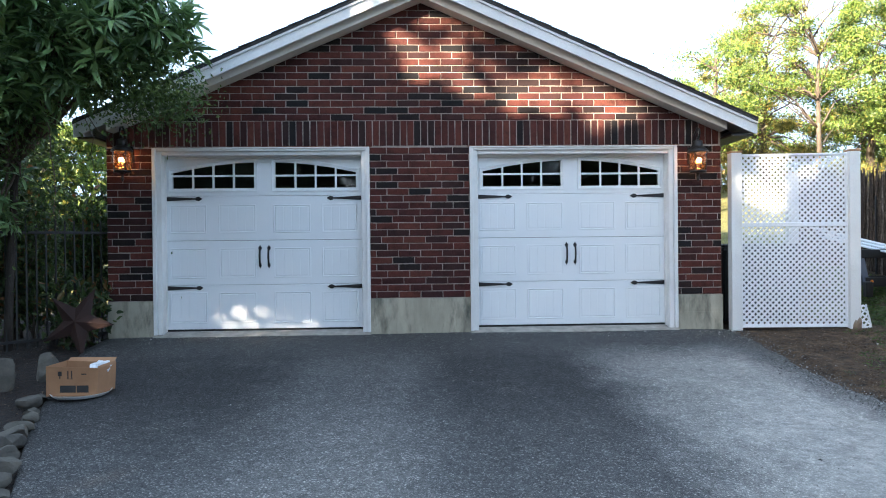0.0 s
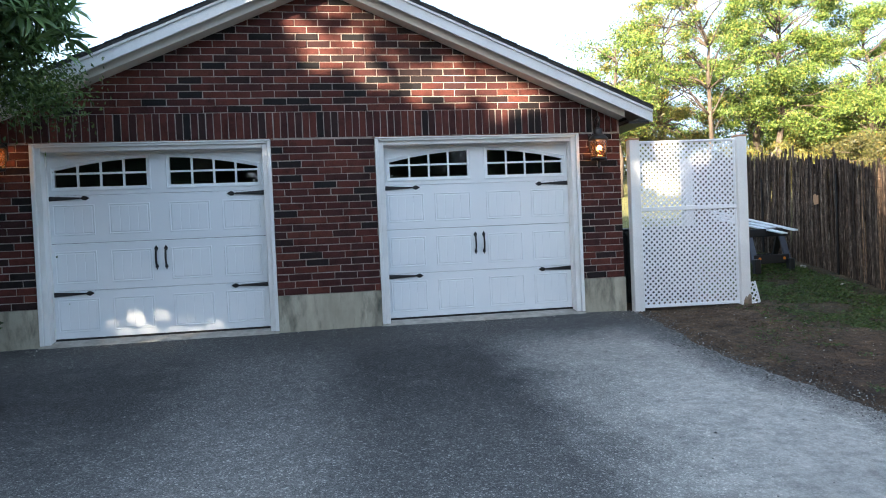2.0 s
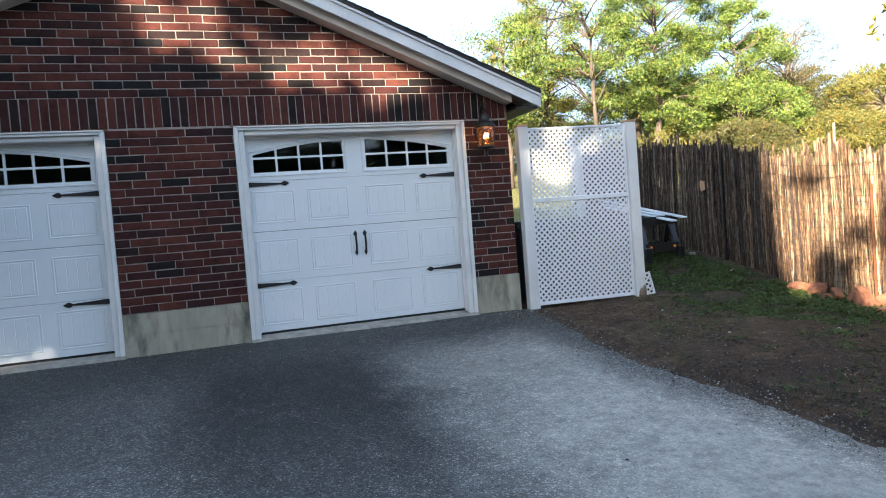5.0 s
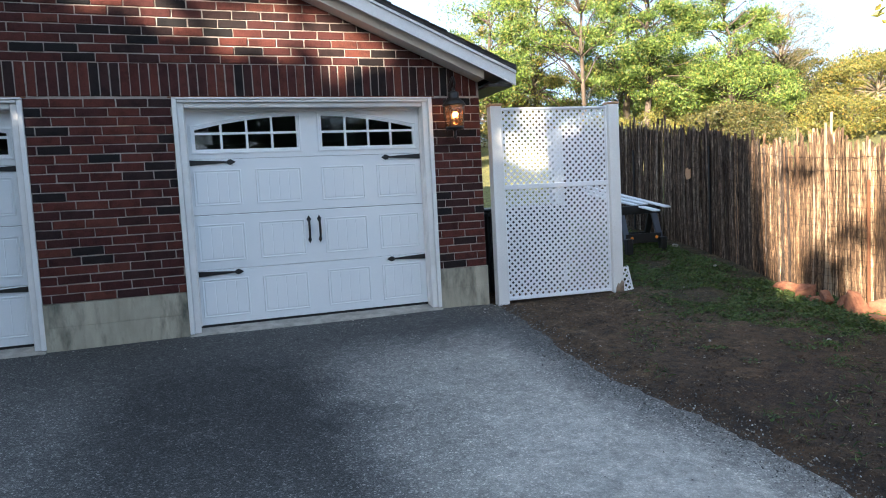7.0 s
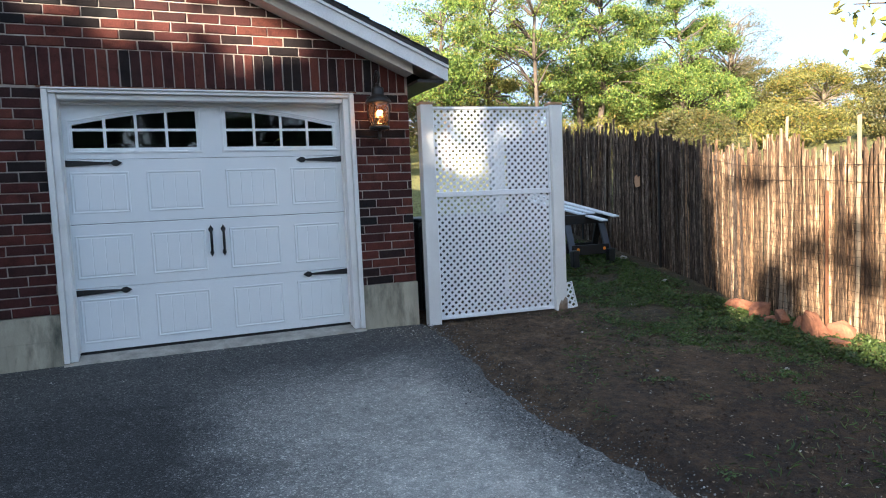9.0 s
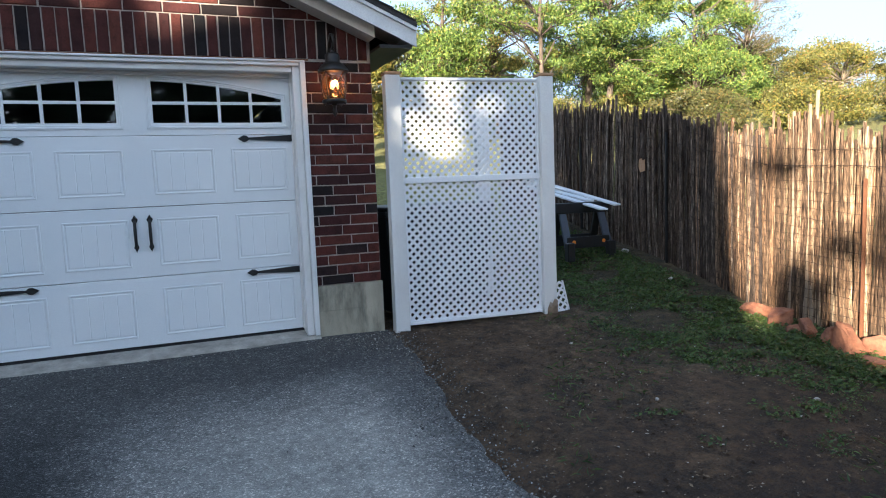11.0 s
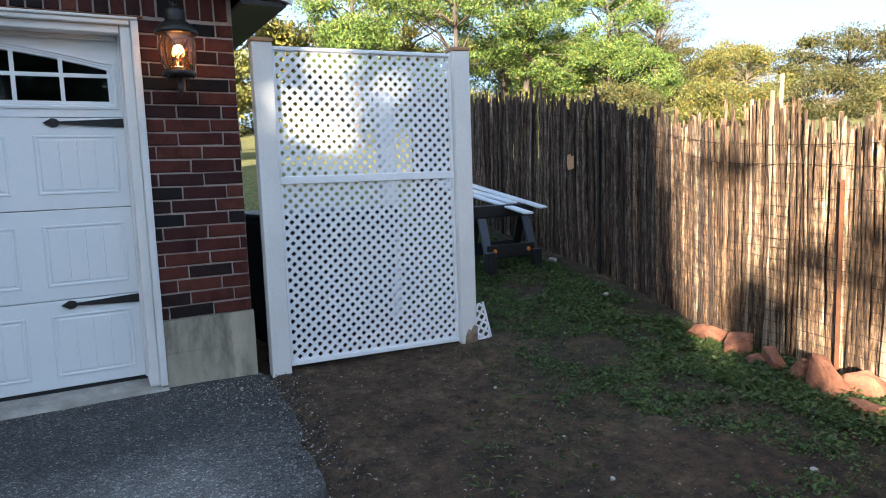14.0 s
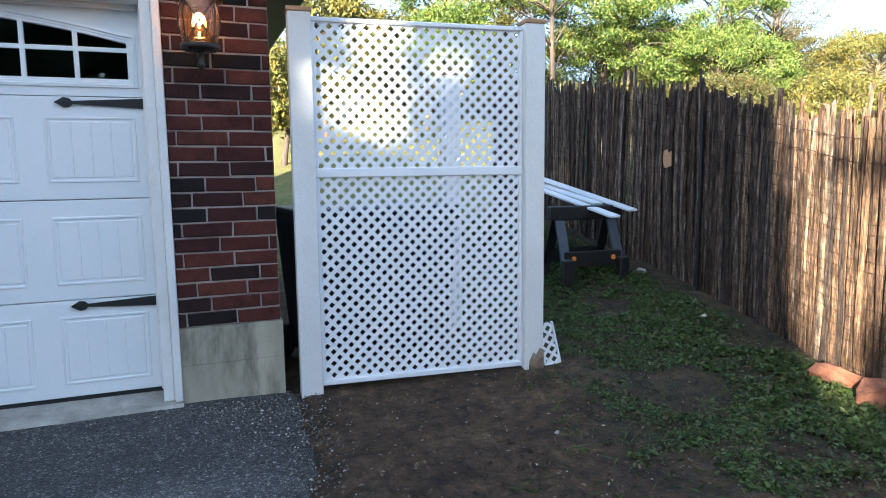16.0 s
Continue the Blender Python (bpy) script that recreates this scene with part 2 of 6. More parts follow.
BRICK_TONES = [(0.0, (0.0774, 0.0225, 0.0177)), (0.13, (0.0950, 0.0279, 0.0205)), (0.26, (0.0616, 0.0189, 0.0167)), (0.38, (0.1100, 0.0351, 0.0242)), (0.5, (0.0510, 0.0171, 0.0158)), (0.6, (0.0854, 0.0261, 0.0205)),
               (0.69, (0.0163, 0.0113, 0.0116)), (0.79, (0.0264, 0.0140, 0.0135)), (0.86, (0.0123, 0.0108, 0.0116)), (0.92, (0.0387, 0.0158, 0.0149))]
M_BRICK = piece_surface("fired_brick", BRICK_TONES, bump=1.0, grain=90.0, dist=0.006, streak=0.8, smudge=True)
M_MORTAR = surface("mortar", (0.255, 0.215, 0.185), (0.43, 0.375, 0.325), 5, 0.95, 0.7, 180, stain=(0.16, 0.125, 0.11), stain_amount=0.6)
M_CONCRETE = surface("block_concrete", (0.29, 0.27, 0.205), (0.46, 0.42, 0.325), 2.6, 0.9, 0.5, 90, stretch=(2.6, 2.6, 0.8), stain=(0.075, 0.077, 0.06), stain_amount=0.95)
M_SILL = surface("worn_sill_concrete", (0.22, 0.2, 0.175), (0.42, 0.39, 0.34), 7, 0.92, 0.8, 60, stain=(0.1, 0.1, 0.08))
M_DOOR = surface("door_enamel", (0.74, 0.77, 0.79), (0.80, 0.82, 0.83), 1.5, 0.38, 0.05, 300)
M_TRIM = surface("trim_paint", (0.70, 0.70, 0.68), (0.80, 0.79, 0.77), 4, 0.5, 0.12, 150, stain=(0.5, 0.47, 0.42), stain_amount=0.35)
M_FASCIA = surface("fascia_paint", (0.66, 0.67, 0.68), (0.78, 0.78, 0.77), 2.5, 0.5, 0.15, 90, stain=(0.5, 0.48, 0.44), stain_amount=0.3)
M_FRIEZE = surface("frieze_paint", (0.60, 0.56, 0.49), (0.70, 0.66, 0.59), 3, 0.6, 0.15, 90)
M_SHINGLE = surface("asphalt_shingle", (0.03, 0.03, 0.032), (0.07, 0.068, 0.066), 8, 0.95, 0.8, 140)
M_BLACK = surface("black_iron", (0.006, 0.006, 0.0065), (0.012, 0.0115, 0.011), 20, 0.6, 0.2, 150)
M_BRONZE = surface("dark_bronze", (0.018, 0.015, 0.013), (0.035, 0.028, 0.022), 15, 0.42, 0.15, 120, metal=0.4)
M_RUBBER = surface("black_rubber", (0.01, 0.01, 0.011), (0.018, 0.018, 0.018), 20, 0.8, 0.2, 100)
M_VINYL = surface("white_vinyl", (0.82, 0.835, 0.85), (0.86, 0.87, 0.88), 2, 0.42, 0.04, 200, stain=(0.66, 0.66, 0.64), stain_amount=0.3)
M_POST = surface("white_post_wrap", (0.68, 0.68, 0.66), (0.77, 0.77, 0.75), 2, 0.5, 0.08, 120, stain=(0.5, 0.47, 0.42), stain_amount=0.25)
M_SCUFF = surface("scuffed_wood", (0.10, 0.07, 0.045), (0.3, 0.22, 0.15), 16, 0.9, 0.5, 90, stain=(0.5, 0.46, 0.4), stain_amount=0.6)
M_CAP = surface("raw_wood_cap", (0.36, 0.21, 0.11), (0.50, 0.31, 0.17), 9, 0.8, 0.4, 120, stretch=(1, 6, 6))
M_ASPHALT = asphalt_material()
M_GROUND = ground_material()
STICKS = [(0.0, (0.165, 0.108, 0.066)), (0.16, (0.25, 0.172, 0.108)), (0.32, (0.125, 0.082, 0.05)), (0.5, (0.30, 0.21, 0.132)), (0.64, (0.105, 0.068, 0.043)), (0.82, (0.37, 0.275, 0.18)), (0.9, (0.19, 0.118, 0.068))]
M_STICK = piece_surface("cedar_stick", STICKS, 0.92, 1.0, 70.0, stretch=(3.2, 3.2, 0.45), dist=0.012, streak=1.0, flecks=True)
M_STICK_FAR = piece_surface("cedar_stick_rear", STICKS, 0.92, 1.0, 70.0, island=True, stretch=(3.2, 3.2, 0.45), dist=0.012, streak=1.0, flecks=True)
# greyer bark, with the shade on the far half mixed into its colours
SHADED_STICKS = [(p, (0.52 * c[0] + 0.12 * c[2], 0.58 * c[1] + 0.14 * c[2], 0.86 * c[2])) for p, c in STICKS]
M_STICK_SHADED = piece_surface("grey_shaded_stick", SHADED_STICKS, 0.95, 1.0, 70.0, stretch=(3.2, 3.2, 0.45), dist=0.012, streak=1.0, flecks=True)
M_STICK_SHADED_FAR = piece_surface("grey_shaded_stick_rear", SHADED_STICKS, 0.95, 1.0, 70.0, island=True, stretch=(3.2, 3.2, 0.45), dist=0.012, streak=1.0, flecks=True)
M_STAKE = surface("pale_split_stake", (0.18, 0.13, 0.085), (0.34, 0.26, 0.175), 14, 0.9, 0.8, 90, stretch=(3, 3, 0.4), stain=(0.12, 0.08, 0.05), stain_amount=0.6)
M_WIRE = surface("rusty_wire", (0.03, 0.022, 0.018), (0.06, 0.035, 0.025), 20, 0.7, 0.2, 100, metal=0.5)
M_RUST = surface("rusted_steel", (0.10, 0.04, 0.02), (0.19, 0.08, 0.032), 9, 0.85, 0.5, 90, metal=0.2)
M_STAR = surface("rusted_sheet", (0.02, 0.0085, 0.0065), (0.036, 0.015, 0.0105), 9, 0.8, 0.4, 90, metal=0.2)
M_STONE_RED = surface("red_stone", (0.13, 0.048, 0.026), (0.34, 0.15, 0.078), 11, 0.9, 1.0, 45, stain=(0.09, 0.05, 0.035), stain_amount=0.6)
M_STONE = surface("border_stone", (0.045, 0.042, 0.037), (0.13, 0.118, 0.095), 6, 0.9, 0.7, 70, stain=(0.05, 0.05, 0.03))
M_PEBBLE = surface("pale_limestone", (0.32, 0.29, 0.25), (0.5, 0.46, 0.4), 14, 0.9, 0.6, 80)
M_BARK = surface("bark", (0.05, 0.038, 0.028), (0.13, 0.10, 0.075), 8, 0.95, 0.9, 40, stretch=(2, 2, 0.4), dist=0.02)
M_BARK_DARK = surface("dark_bark", (0.018, 0.014, 0.011), (0.05, 0.04, 0.031), 8, 0.95, 0.9, 40, stretch=(2, 2, 0.4), dist=0.02)
M_BARK_PALE = surface("pale_bark", (0.14, 0.11, 0.075), (0.26, 0.21, 0.15), 8, 0.95, 0.9, 40, stretch=(2, 2, 0.4), dist=0.02)
M_BIN = surface("bin_plastic", (0.008, 0.009, 0.01), (0.016, 0.017, 0.018), 5, 0.45, 0.1, 120)
M_GREY_PLASTIC = surface("grey_plastic", (0.055, 0.062, 0.08), (0.08, 0.088, 0.11), 5, 0.5, 0.1, 120)
M_ORANGE = surface("orange_plastic", (0.75, 0.22, 0.02), (0.82, 0.28, 0.03), 5, 0.45, 0.05, 120)
M_BOARD = surface("primed_board", (0.66, 0.69, 0.73), (0.76, 0.78, 0.80), 3, 0.6, 0.1, 120)
M_CARD = surface("cardboard", (0.27, 0.145, 0.07), (0.36, 0.2, 0.1), 4, 0.9, 0.15, 180, stain=(0.27, 0.15, 0.075), stain_amount=0.4)
M_INK = surface("black_print", (0.015, 0.014, 0.013), (0.03, 0.028, 0.026), 12, 0.8, 0.05, 180)
M_PLATE = surface("white_enamel_plate", (0.68, 0.68, 0.66), (0.78, 0.78, 0.76), 6, 0.35, 0.05, 120)
M_BAG = surface("thin_plastic_bag", (0.55, 0.57, 0.60), (0.78, 0.79, 0.80), 12, 0.35, 0.4, 60)
# near-black base colour stands in for the lack of light indoors
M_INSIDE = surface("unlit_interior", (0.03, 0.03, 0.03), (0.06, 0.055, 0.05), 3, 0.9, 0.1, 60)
L_LOQUAT = leaf_material("broad_evergreen_leaf", (0.058, 0.115, 0.042), (0.21, 0.33, 0.11), through_part=0.25, rough=0.36)
L_VINE = leaf_material("small_vine_leaf", (0.03, 0.06, 0.016), (0.12, 0.18, 0.045))
L_SHRUB = leaf_material("dark_shrub_leaf", (0.018, 0.035, 0.01), (0.07, 0.105, 0.026), autumn=(0.22, 0.10, 0.03))
L_OAK = leaf_material("tree_leaf_green", (0.042, 0.085, 0.016), (0.225, 0.31, 0.052), autumn=(0.34, 0.30, 0.06))
L_YELLOW = leaf_material("tree_leaf_yellow", (0.065, 0.075, 0.015), (0.25, 0.235, 0.045), autumn=(0.30, 0.19, 0.035))
L_OLIVE = leaf_material("tree_leaf_olive", (0.042, 0.048, 0.014), (0.15, 0.142, 0.037), autumn=(0.22, 0.14, 0.035))
# dark near-opaque leaf: blocks sun in the added trees, paints shade on the shrubs
L_SHADE = leaf_material("darkened_shade_leaf", (0.025, 0.045, 0.014), (0.06, 0.09, 0.03), through_part=0.06)
L_WEED = leaf_material("weed_leaf", (0.028, 0.052, 0.013), (0.125, 0.18, 0.042), autumn=(0.15, 0.12, 0.05))
L_LITTER = leaf_material("leaf_litter", (0.07, 0.042, 0.022), (0.25, 0.18, 0.11), autumn=(0.42, 0.38, 0.31), through_part=0.1, rough=0.8)
M_GRAVEL = piece_surface("gravel", [(0.0, (0.08, 0.075, 0.07)), (0.4, (0.15, 0.14, 0.125)), (0.75, (0.26, 0.24, 0.21)), (0.93, (0.45, 0.43, 0.40))], 0.9, 0.4, 200, island=True)


def glass_material(name, tint=(1, 1, 1), rough=0.0, clear=1.0):
    m, nt, p = begin(name)
    p.inputs["Base Color"].default_value = (*tint, 1)
    p.inputs["Roughness"].default_value, p.inputs["Transmission Weight"].default_value, p.inputs["IOR"].default_value = rough, clear, 1.45
    return m


def glow_material(name, colour, strength):
    m, nt, p = begin(name)
    p.inputs["Base Color"].default_value = (*colour, 1)
    p.inputs["Emission Color"].default_value = (*colour, 1)
    p.inputs["Emission Strength"].default_value = strength
    return m


M_PANE = glass_material("window_glass", (0.9, 0.92, 0.92))
M_LAMP_GLASS = glass_material("amber_seeded_glass", (1.0, 0.66, 0.36), 0.07, 0.985)
M_BULB = glow_material("warm_bulb", (1.0, 0.46, 0.14), 1.1)


# ---- mesh helpers ----
def box(bm, x0, x1, y0, y1, z0, z1):
    v = [bm.verts.new(p) for p in ((x0, y0, z0), (x1, y0, z0), (x1, y1, z0), (x0, y1, z0), (x0, y0, z1), (x1, y0, z1), (x1, y1, z1), (x0, y1, z1))]
    for f in ((0, 3, 2, 1), (4, 5, 6, 7), (0, 1, 5, 4), (1, 2, 6, 5), (2, 3, 7, 6), (3, 0, 4, 7)):
        bm.faces.new([v[k] for k in f])
    return v


def soft_box(x0, x1, y0, y1, z0, z1, bevel=0.006, segments=1):
    bm = bmesh.new()
    box(bm, x0, x1, y0, y1, z0, z1)
    bmesh.ops.bevel(bm, geom=bm.edges[:], offset=bevel, segments=segments, affect="EDGES", profile=0.5)
    return bm


def prism(bm, outline, y0, y1):
    """Outline in x and z, drawn anticlockwise from the front, pulled from y0 (front) to y1."""
    a = [bm.verts.new((x, y0, z)) for x, z in outline]
    b = [bm.verts.new((x, y1, z)) for x, z in outline]
    n = len(a)
    bm.faces.new(a)
    bm.faces.new(b[::-1])
    for k in range(n):
        bm.faces.new((a[k], b[k], b[(k + 1) % n], a[(k + 1) % n]))


def tube(bm, points, radii, sides=7, cap=True):
    rings = []
    for k, p in enumerate(points):
        d = Vector(points[min(k + 1, len(points) - 1)]) - Vector(points[max(k - 1, 0)])
        d = d.normalized() if d.length > 1e-9 else Vector((0, 0, 1))
        u = d.cross(Vector((0.31, 0.17, 0.93)) if abs(d.z) < 0.9 else Vector((1, 0.13, 0))).normalized()
        w = d.cross(u)
        r = radii[k] if hasattr(radii, "__len__") else radii
        rings.append([bm.verts.new(Vector(p) + r * (math.cos(2 * math.pi * s / sides) * u + math.sin(2 * math.pi * s / sides) * w)) for s in range(sides)])
    for a, b in zip(rings, rings[1:]):
        for s in range(sides):
            bm.faces.new((a[s], a[(s + 1) % sides], b[(s + 1) % sides], b[s]))
    if cap:
        bm.faces.new(rings[0][::-1])
        bm.faces.new(rings[-1])


def lathe(bm, profile, sides=24, cx=0.0, cy=0.0):
    """Profile of (radius, z) turned round the upright axis."""
    rings = []
    for r, z in profile:
        rings.append([bm.verts.new((cx + max(r, 1e-4) * math.cos(2 * math.pi * s / sides), cy + max(r, 1e-4) * math.sin(2 * math.pi * s / sides), z)) for s in range(sides)])
    for a, b in zip(rings, rings[1:]):
        for s in range(sides):
            bm.faces.new((a[s], a[(s + 1) % sides], b[(s + 1) % sides], b[s]))


def mesh_of(name, bm, material, smooth=False):
    bmesh.ops.recalc_face_normals(bm, faces=bm.faces[:])
    me = bpy.data.meshes.new(name)
    bm.to_mesh(me)
    bm.free()
    me.materials.append(material)
    if smooth:
        me.polygons.foreach_set("use_smooth", [True] * len(me.polygons))
    return me


def part(name, bm, material, parent, label="", smooth=False, m=None):
    ob = new(name, bm if isinstance(bm, bpy.types.Mesh) else mesh_of(name, bm, material, smooth))
    ob.parent = parent
    if m is not None:
        ob.matrix_basis = m
    if label:
        ob["label"] = label
    return ob


def thing(name, m, label, category, group="", kind=""):
    ob = new(name)
    ob.empty_display_size = 0.1
    ob.matrix_basis = m
    return tagged(ob, label, category, group, kind)


def solid(name, bm, material, label, category, kind="", smooth=False, m=None, group=""):
    ob = new(name, mesh_of(name, bm, material, smooth))
    if m is not None:
        ob.matrix_basis = m
    return tagged(ob, label, category, group, kind)


def ramp01(v, a, b):
    t = min(1.0, max(0.0, (v - a) / (b - a)))
    return t * t * (3 - 2 * t)


def ground_z(x, y):
    """The lie of the land: falls from the garage to the street, climbs by the fence and into the meadow."""
    z = -0.045 + 0.05 * max(-14.0, min(0.0, y))
    z += ramp01(x, 4.6, 7.0) * min(3.6, max(0.0, y + 0.9)) * 0.18
    z += 0.10 * min(34.0, max(0.0, y - 4.5)) * ramp01(y, 4.5, 9) + 0.085 * min(30.0, max(0.0, x - 8.0)) * ramp01(x, 8, 12) * ramp01(y, -12, -2)
    return z


# ---- ground and drive ----
def steps(core, lo, hi, step, far):
    inner = list(np.arange(lo, hi + step / 2, step))
    out, d = [], step
    x = hi
    while x < far:
        d *= 1.25
        x += d
        out.append(x)
    neg, d, x = [], step, lo
    while x > -far:
        d *= 1.25
        x -= d
        neg.append(x)
    return neg[::-1] + inner + out


def build_ground():
    xs, ys = steps(0, -6.0, 8.0, 0.075, 900), steps(0, -8.0, 5.0, 0.075, 900)
    verts = []
    for y in ys:
        for x in xs:
            near = 1.0 if abs(x) < 14 and abs(y) < 14 else 0.0
            h = ground_z(x, y)
            if near and not (-4.2 < x < 3.6 and y < 0.5):
                h += 0.022 * noise.noise((x * 1.1, y * 1.1, 3)) + 0.012 * noise.noise((x * 4, y * 4, 7)) + 0.009 * noise.noise((x * 11, y * 11, 9))
            elif near:
                h -= 0.035
            verts.append((x, y, h))
    n = len(xs)
    faces = [(j * n + i, j * n + i + 1, (j + 1) * n + i + 1, (j + 1) * n + i) for j in range(len(ys) - 1) for i in range(n - 1)]
    me = bpy.data.meshes.new("ground")
    me.from_pydata(verts, [], faces)
    me.materials.append(M_GROUND)
    me.polygons.foreach_set("use_smooth", [True] * len(faces))
    tagged(new("ground", me), "bare brown soil with patchy weeds running into sunlit meadow", "ground", kind="structure")


def drive_left(y):
    pts = [(-16, -1.6), (-7, -1.7), (-4.6, -2.18), (-3.6, -2.68), (-2.6, -3.1), (-1.6, -3.45), (-0.6, -3.78), (0.2, -3.84)]
    return float(np.interp(y, [p[0] for p in pts], [p[1] for p in pts])) + 0.05 * noise.noise((y * 1.7, 1.0, 0)) + 0.02 * noise.noise((y * 7, 4.0, 0))


def drive_right(y):
    pts = [(-16, 4.6), (-7, 3.7), (-4.5, 3.32), (-3.4, 3.33), (-2.4, 3.22), (-1.2, 3.42), (-0.4, 3.52), (0.2, 3.5)]
    return float(np.interp(y, [p[0] for p in pts], [p[1] for p in pts])) + 0.08 * noise.noise((y * 1.5, 9.0, 0)) + 0.06 * noise.noise((y * 5, 2.0, 0)) + 0.03 * noise.noise((y * 17, 3.0, 0))


def build_drive():
    ys = list(np.arange(-16, 0.02, 0.04)) + [0.03]
    cols = 60
    verts, faces = [], []
    for y in ys:
        a, b = drive_left(y), drive_right(y)
        row = [(a - 0.03, y, ground_z(a, y) - 0.06)]
        for k in range(cols + 1):
            x = a + (b - a) * k / cols
            edge = min(k, cols - k) / 3
            row.append((x, y, ground_z(x, y) + 0.012 * min(1, edge) + 0.002 + 0.006 * noise.noise((x * 0.8, y * 0.8, 0))))
        row.append((b + 0.03, y, ground_z(b, y) - 0.06))
        verts += row
    n = cols + 3
    faces = [(j * n + i, j * n + i + 1, (j + 1) * n + i + 1, (j + 1) * n + i) for j in range(len(ys) - 1) for i in range(n - 1)]
    me = bpy.data.meshes.new("driveway")
    me.from_pydata(verts, [], faces)
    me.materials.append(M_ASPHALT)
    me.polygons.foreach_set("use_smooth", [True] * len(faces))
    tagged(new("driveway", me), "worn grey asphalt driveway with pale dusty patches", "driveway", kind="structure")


build_ground()
build_drive()

# ---- garage: walls ----
LEFT, RIGHT, MID = -3.81, 3.465, -0.14
COURSE, BRICK, JOINT = 0.0813, 0.2505, 0.0105
BASE, HEAD, SOLDIER = 0.387, 2.19, 2.487
RIGHT_CX, RIGHT_W, LEFT_CX, LEFT_W = 1.678, 2.50, -2.02, 2.53
OPEN_TOP = 2.165
BACK = 7.2


def rake(x):
    """Height of the frieze's lower edge on the brick face."""
    return 3.932 - 0.43 * abs(x + 0.15)


BRICKS = {}


def brick_mesh(w, h, form=0, deep=0.05):
    """A brick seen from the front, with worn uneven arrises, its lower left corner at the origin."""
    w, h = round(w, 3), round(h, 3)
    if (w, h, form) not in BRICKS:
        c = 0.005
        r = random.Random(form + 1)
        uneven = [(r.uniform(-0.0022, 0.0022), r.uniform(-0.002, 0.002)) for _ in range(4)]
        bm = bmesh.new()
        loops = []
        for inset, y in ((0, deep), (0, c), (c, 0)):
            loops.append([bm.verts.new((x + dx, y, z + dz)) for (x, z), (dx, dz) in zip(((inset, inset), (w - inset, inset), (w - inset, h - inset), (inset, h - inset)), uneven)])
        for a, b in zip(loops, loops[1:]):
            for k in range(4):
                bm.faces.new((a[k], a[(k + 1) % 4], b[(k + 1) % 4], b[k]))
        bm.faces.new(loops[-1])
        BRICKS[(w, h, form)] = mesh_of("brick", bm, M_BRICK)
    return BRICKS[(w, h, form)]


def lay(parent, x0, x1, z, rng, shift, top=COURSE - JOINT):
    """One course of running bond between x0 and x1, on a bond that runs through the whole front."""
    step = BRICK + JOINT
    x = LEFT + math.floor((x0 - LEFT - shift) / step) * step + shift
    while x < x1 - 0.02:
        a, b = max(x, x0), min(x + BRICK, x1)
        if b - a > 0.03:
            tilt = rng.uniform(-0.35, 0.35)
            part("brick", brick_mesh(b - a, top, rng.randrange(5)), M_BRICK, parent, m=pose(a, rng.uniform(-0.0025, 0.0025), z + rng.uniform(-0.001, 0.001), 0, tilt, 0))
        x += step


def wall_mesh(name, outline, label, y0=0.009, y1=0.2, material=None):
    bm = bmesh.new()
    prism(bm, outline, y0, y1)
    return solid(name, bm, material or M_MORTAR, label, "wall", "structure")


SPANS = {"wall_pier_left": (LEFT, LEFT_CX - LEFT_W / 2), "wall_pier_middle": (LEFT_CX + LEFT_W / 2, RIGHT_CX - RIGHT_W / 2), "wall_pier_right": (RIGHT_CX + RIGHT_W / 2, RIGHT)}
WALLS = {}
for name, (a, b) in SPANS.items():
    WALLS[name] = wall_mesh(name, [(a, BASE), (b, BASE), (b, HEAD), (a, HEAD)], "red and charcoal brick garage pier in pale mortar")
# foundation blocks
for name, (a, b) in SPANS.items():
    f = wall_mesh(name.replace("wall_pier", "foundation"), [(a - 0.005, -0.3), (b + (0.012 if b > 3 else 0.005), -0.3), (b + (0.012 if b > 3 else 0.005), BASE - 0.004), (a - 0.005, BASE - 0.004)],
                  "stained grey concrete block foundation", 0.0, 0.2, M_CONCRETE)
    rng = random.Random(len(name))
    for row, (z0, z1) in enumerate(((-0.2, 0.177), (0.180, BASE - 0.003))):
        x = a - 0.003 - (0.2 if row else 0.0)
        while x < b:
            x0, x1 = max(a - 0.003, x), min(b + (0.01 if b > 3 else 0.003), x + 0.399)
            if x1 - x0 > 0.04:
                part("concrete_block", soft_box(x0, x1, -0.004 - rng.uniform(0, 0.0012), 0.1, z0, z1, 0.001), M_CONCRETE, f)
            x += 0.4

WALLS["wall_gable"] = wall_mesh("wall_gable", [(LEFT, HEAD), (RIGHT, HEAD), (RIGHT, rake(RIGHT) + 0.08), (-0.15, rake(-0.15) + 0.08), (LEFT, rake(LEFT) + 0.08)],
                                "brick gable with a soldier course over the doors")
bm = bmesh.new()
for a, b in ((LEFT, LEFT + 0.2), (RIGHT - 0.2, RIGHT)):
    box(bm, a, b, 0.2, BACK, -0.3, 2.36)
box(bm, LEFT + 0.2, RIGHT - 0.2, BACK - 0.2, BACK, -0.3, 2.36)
solid("wall_sides", bm, M_INSIDE, "plain brick side and back walls, coloured near-black for the unlit inside", "wall", "structure")
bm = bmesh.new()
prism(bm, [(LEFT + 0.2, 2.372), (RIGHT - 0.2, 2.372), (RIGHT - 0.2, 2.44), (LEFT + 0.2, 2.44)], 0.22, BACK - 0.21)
solid("ceiling", bm, M_INSIDE, "garage ceiling coloured near-black for the unlit inside", "ceiling", "structure")
bm = bmesh.new()
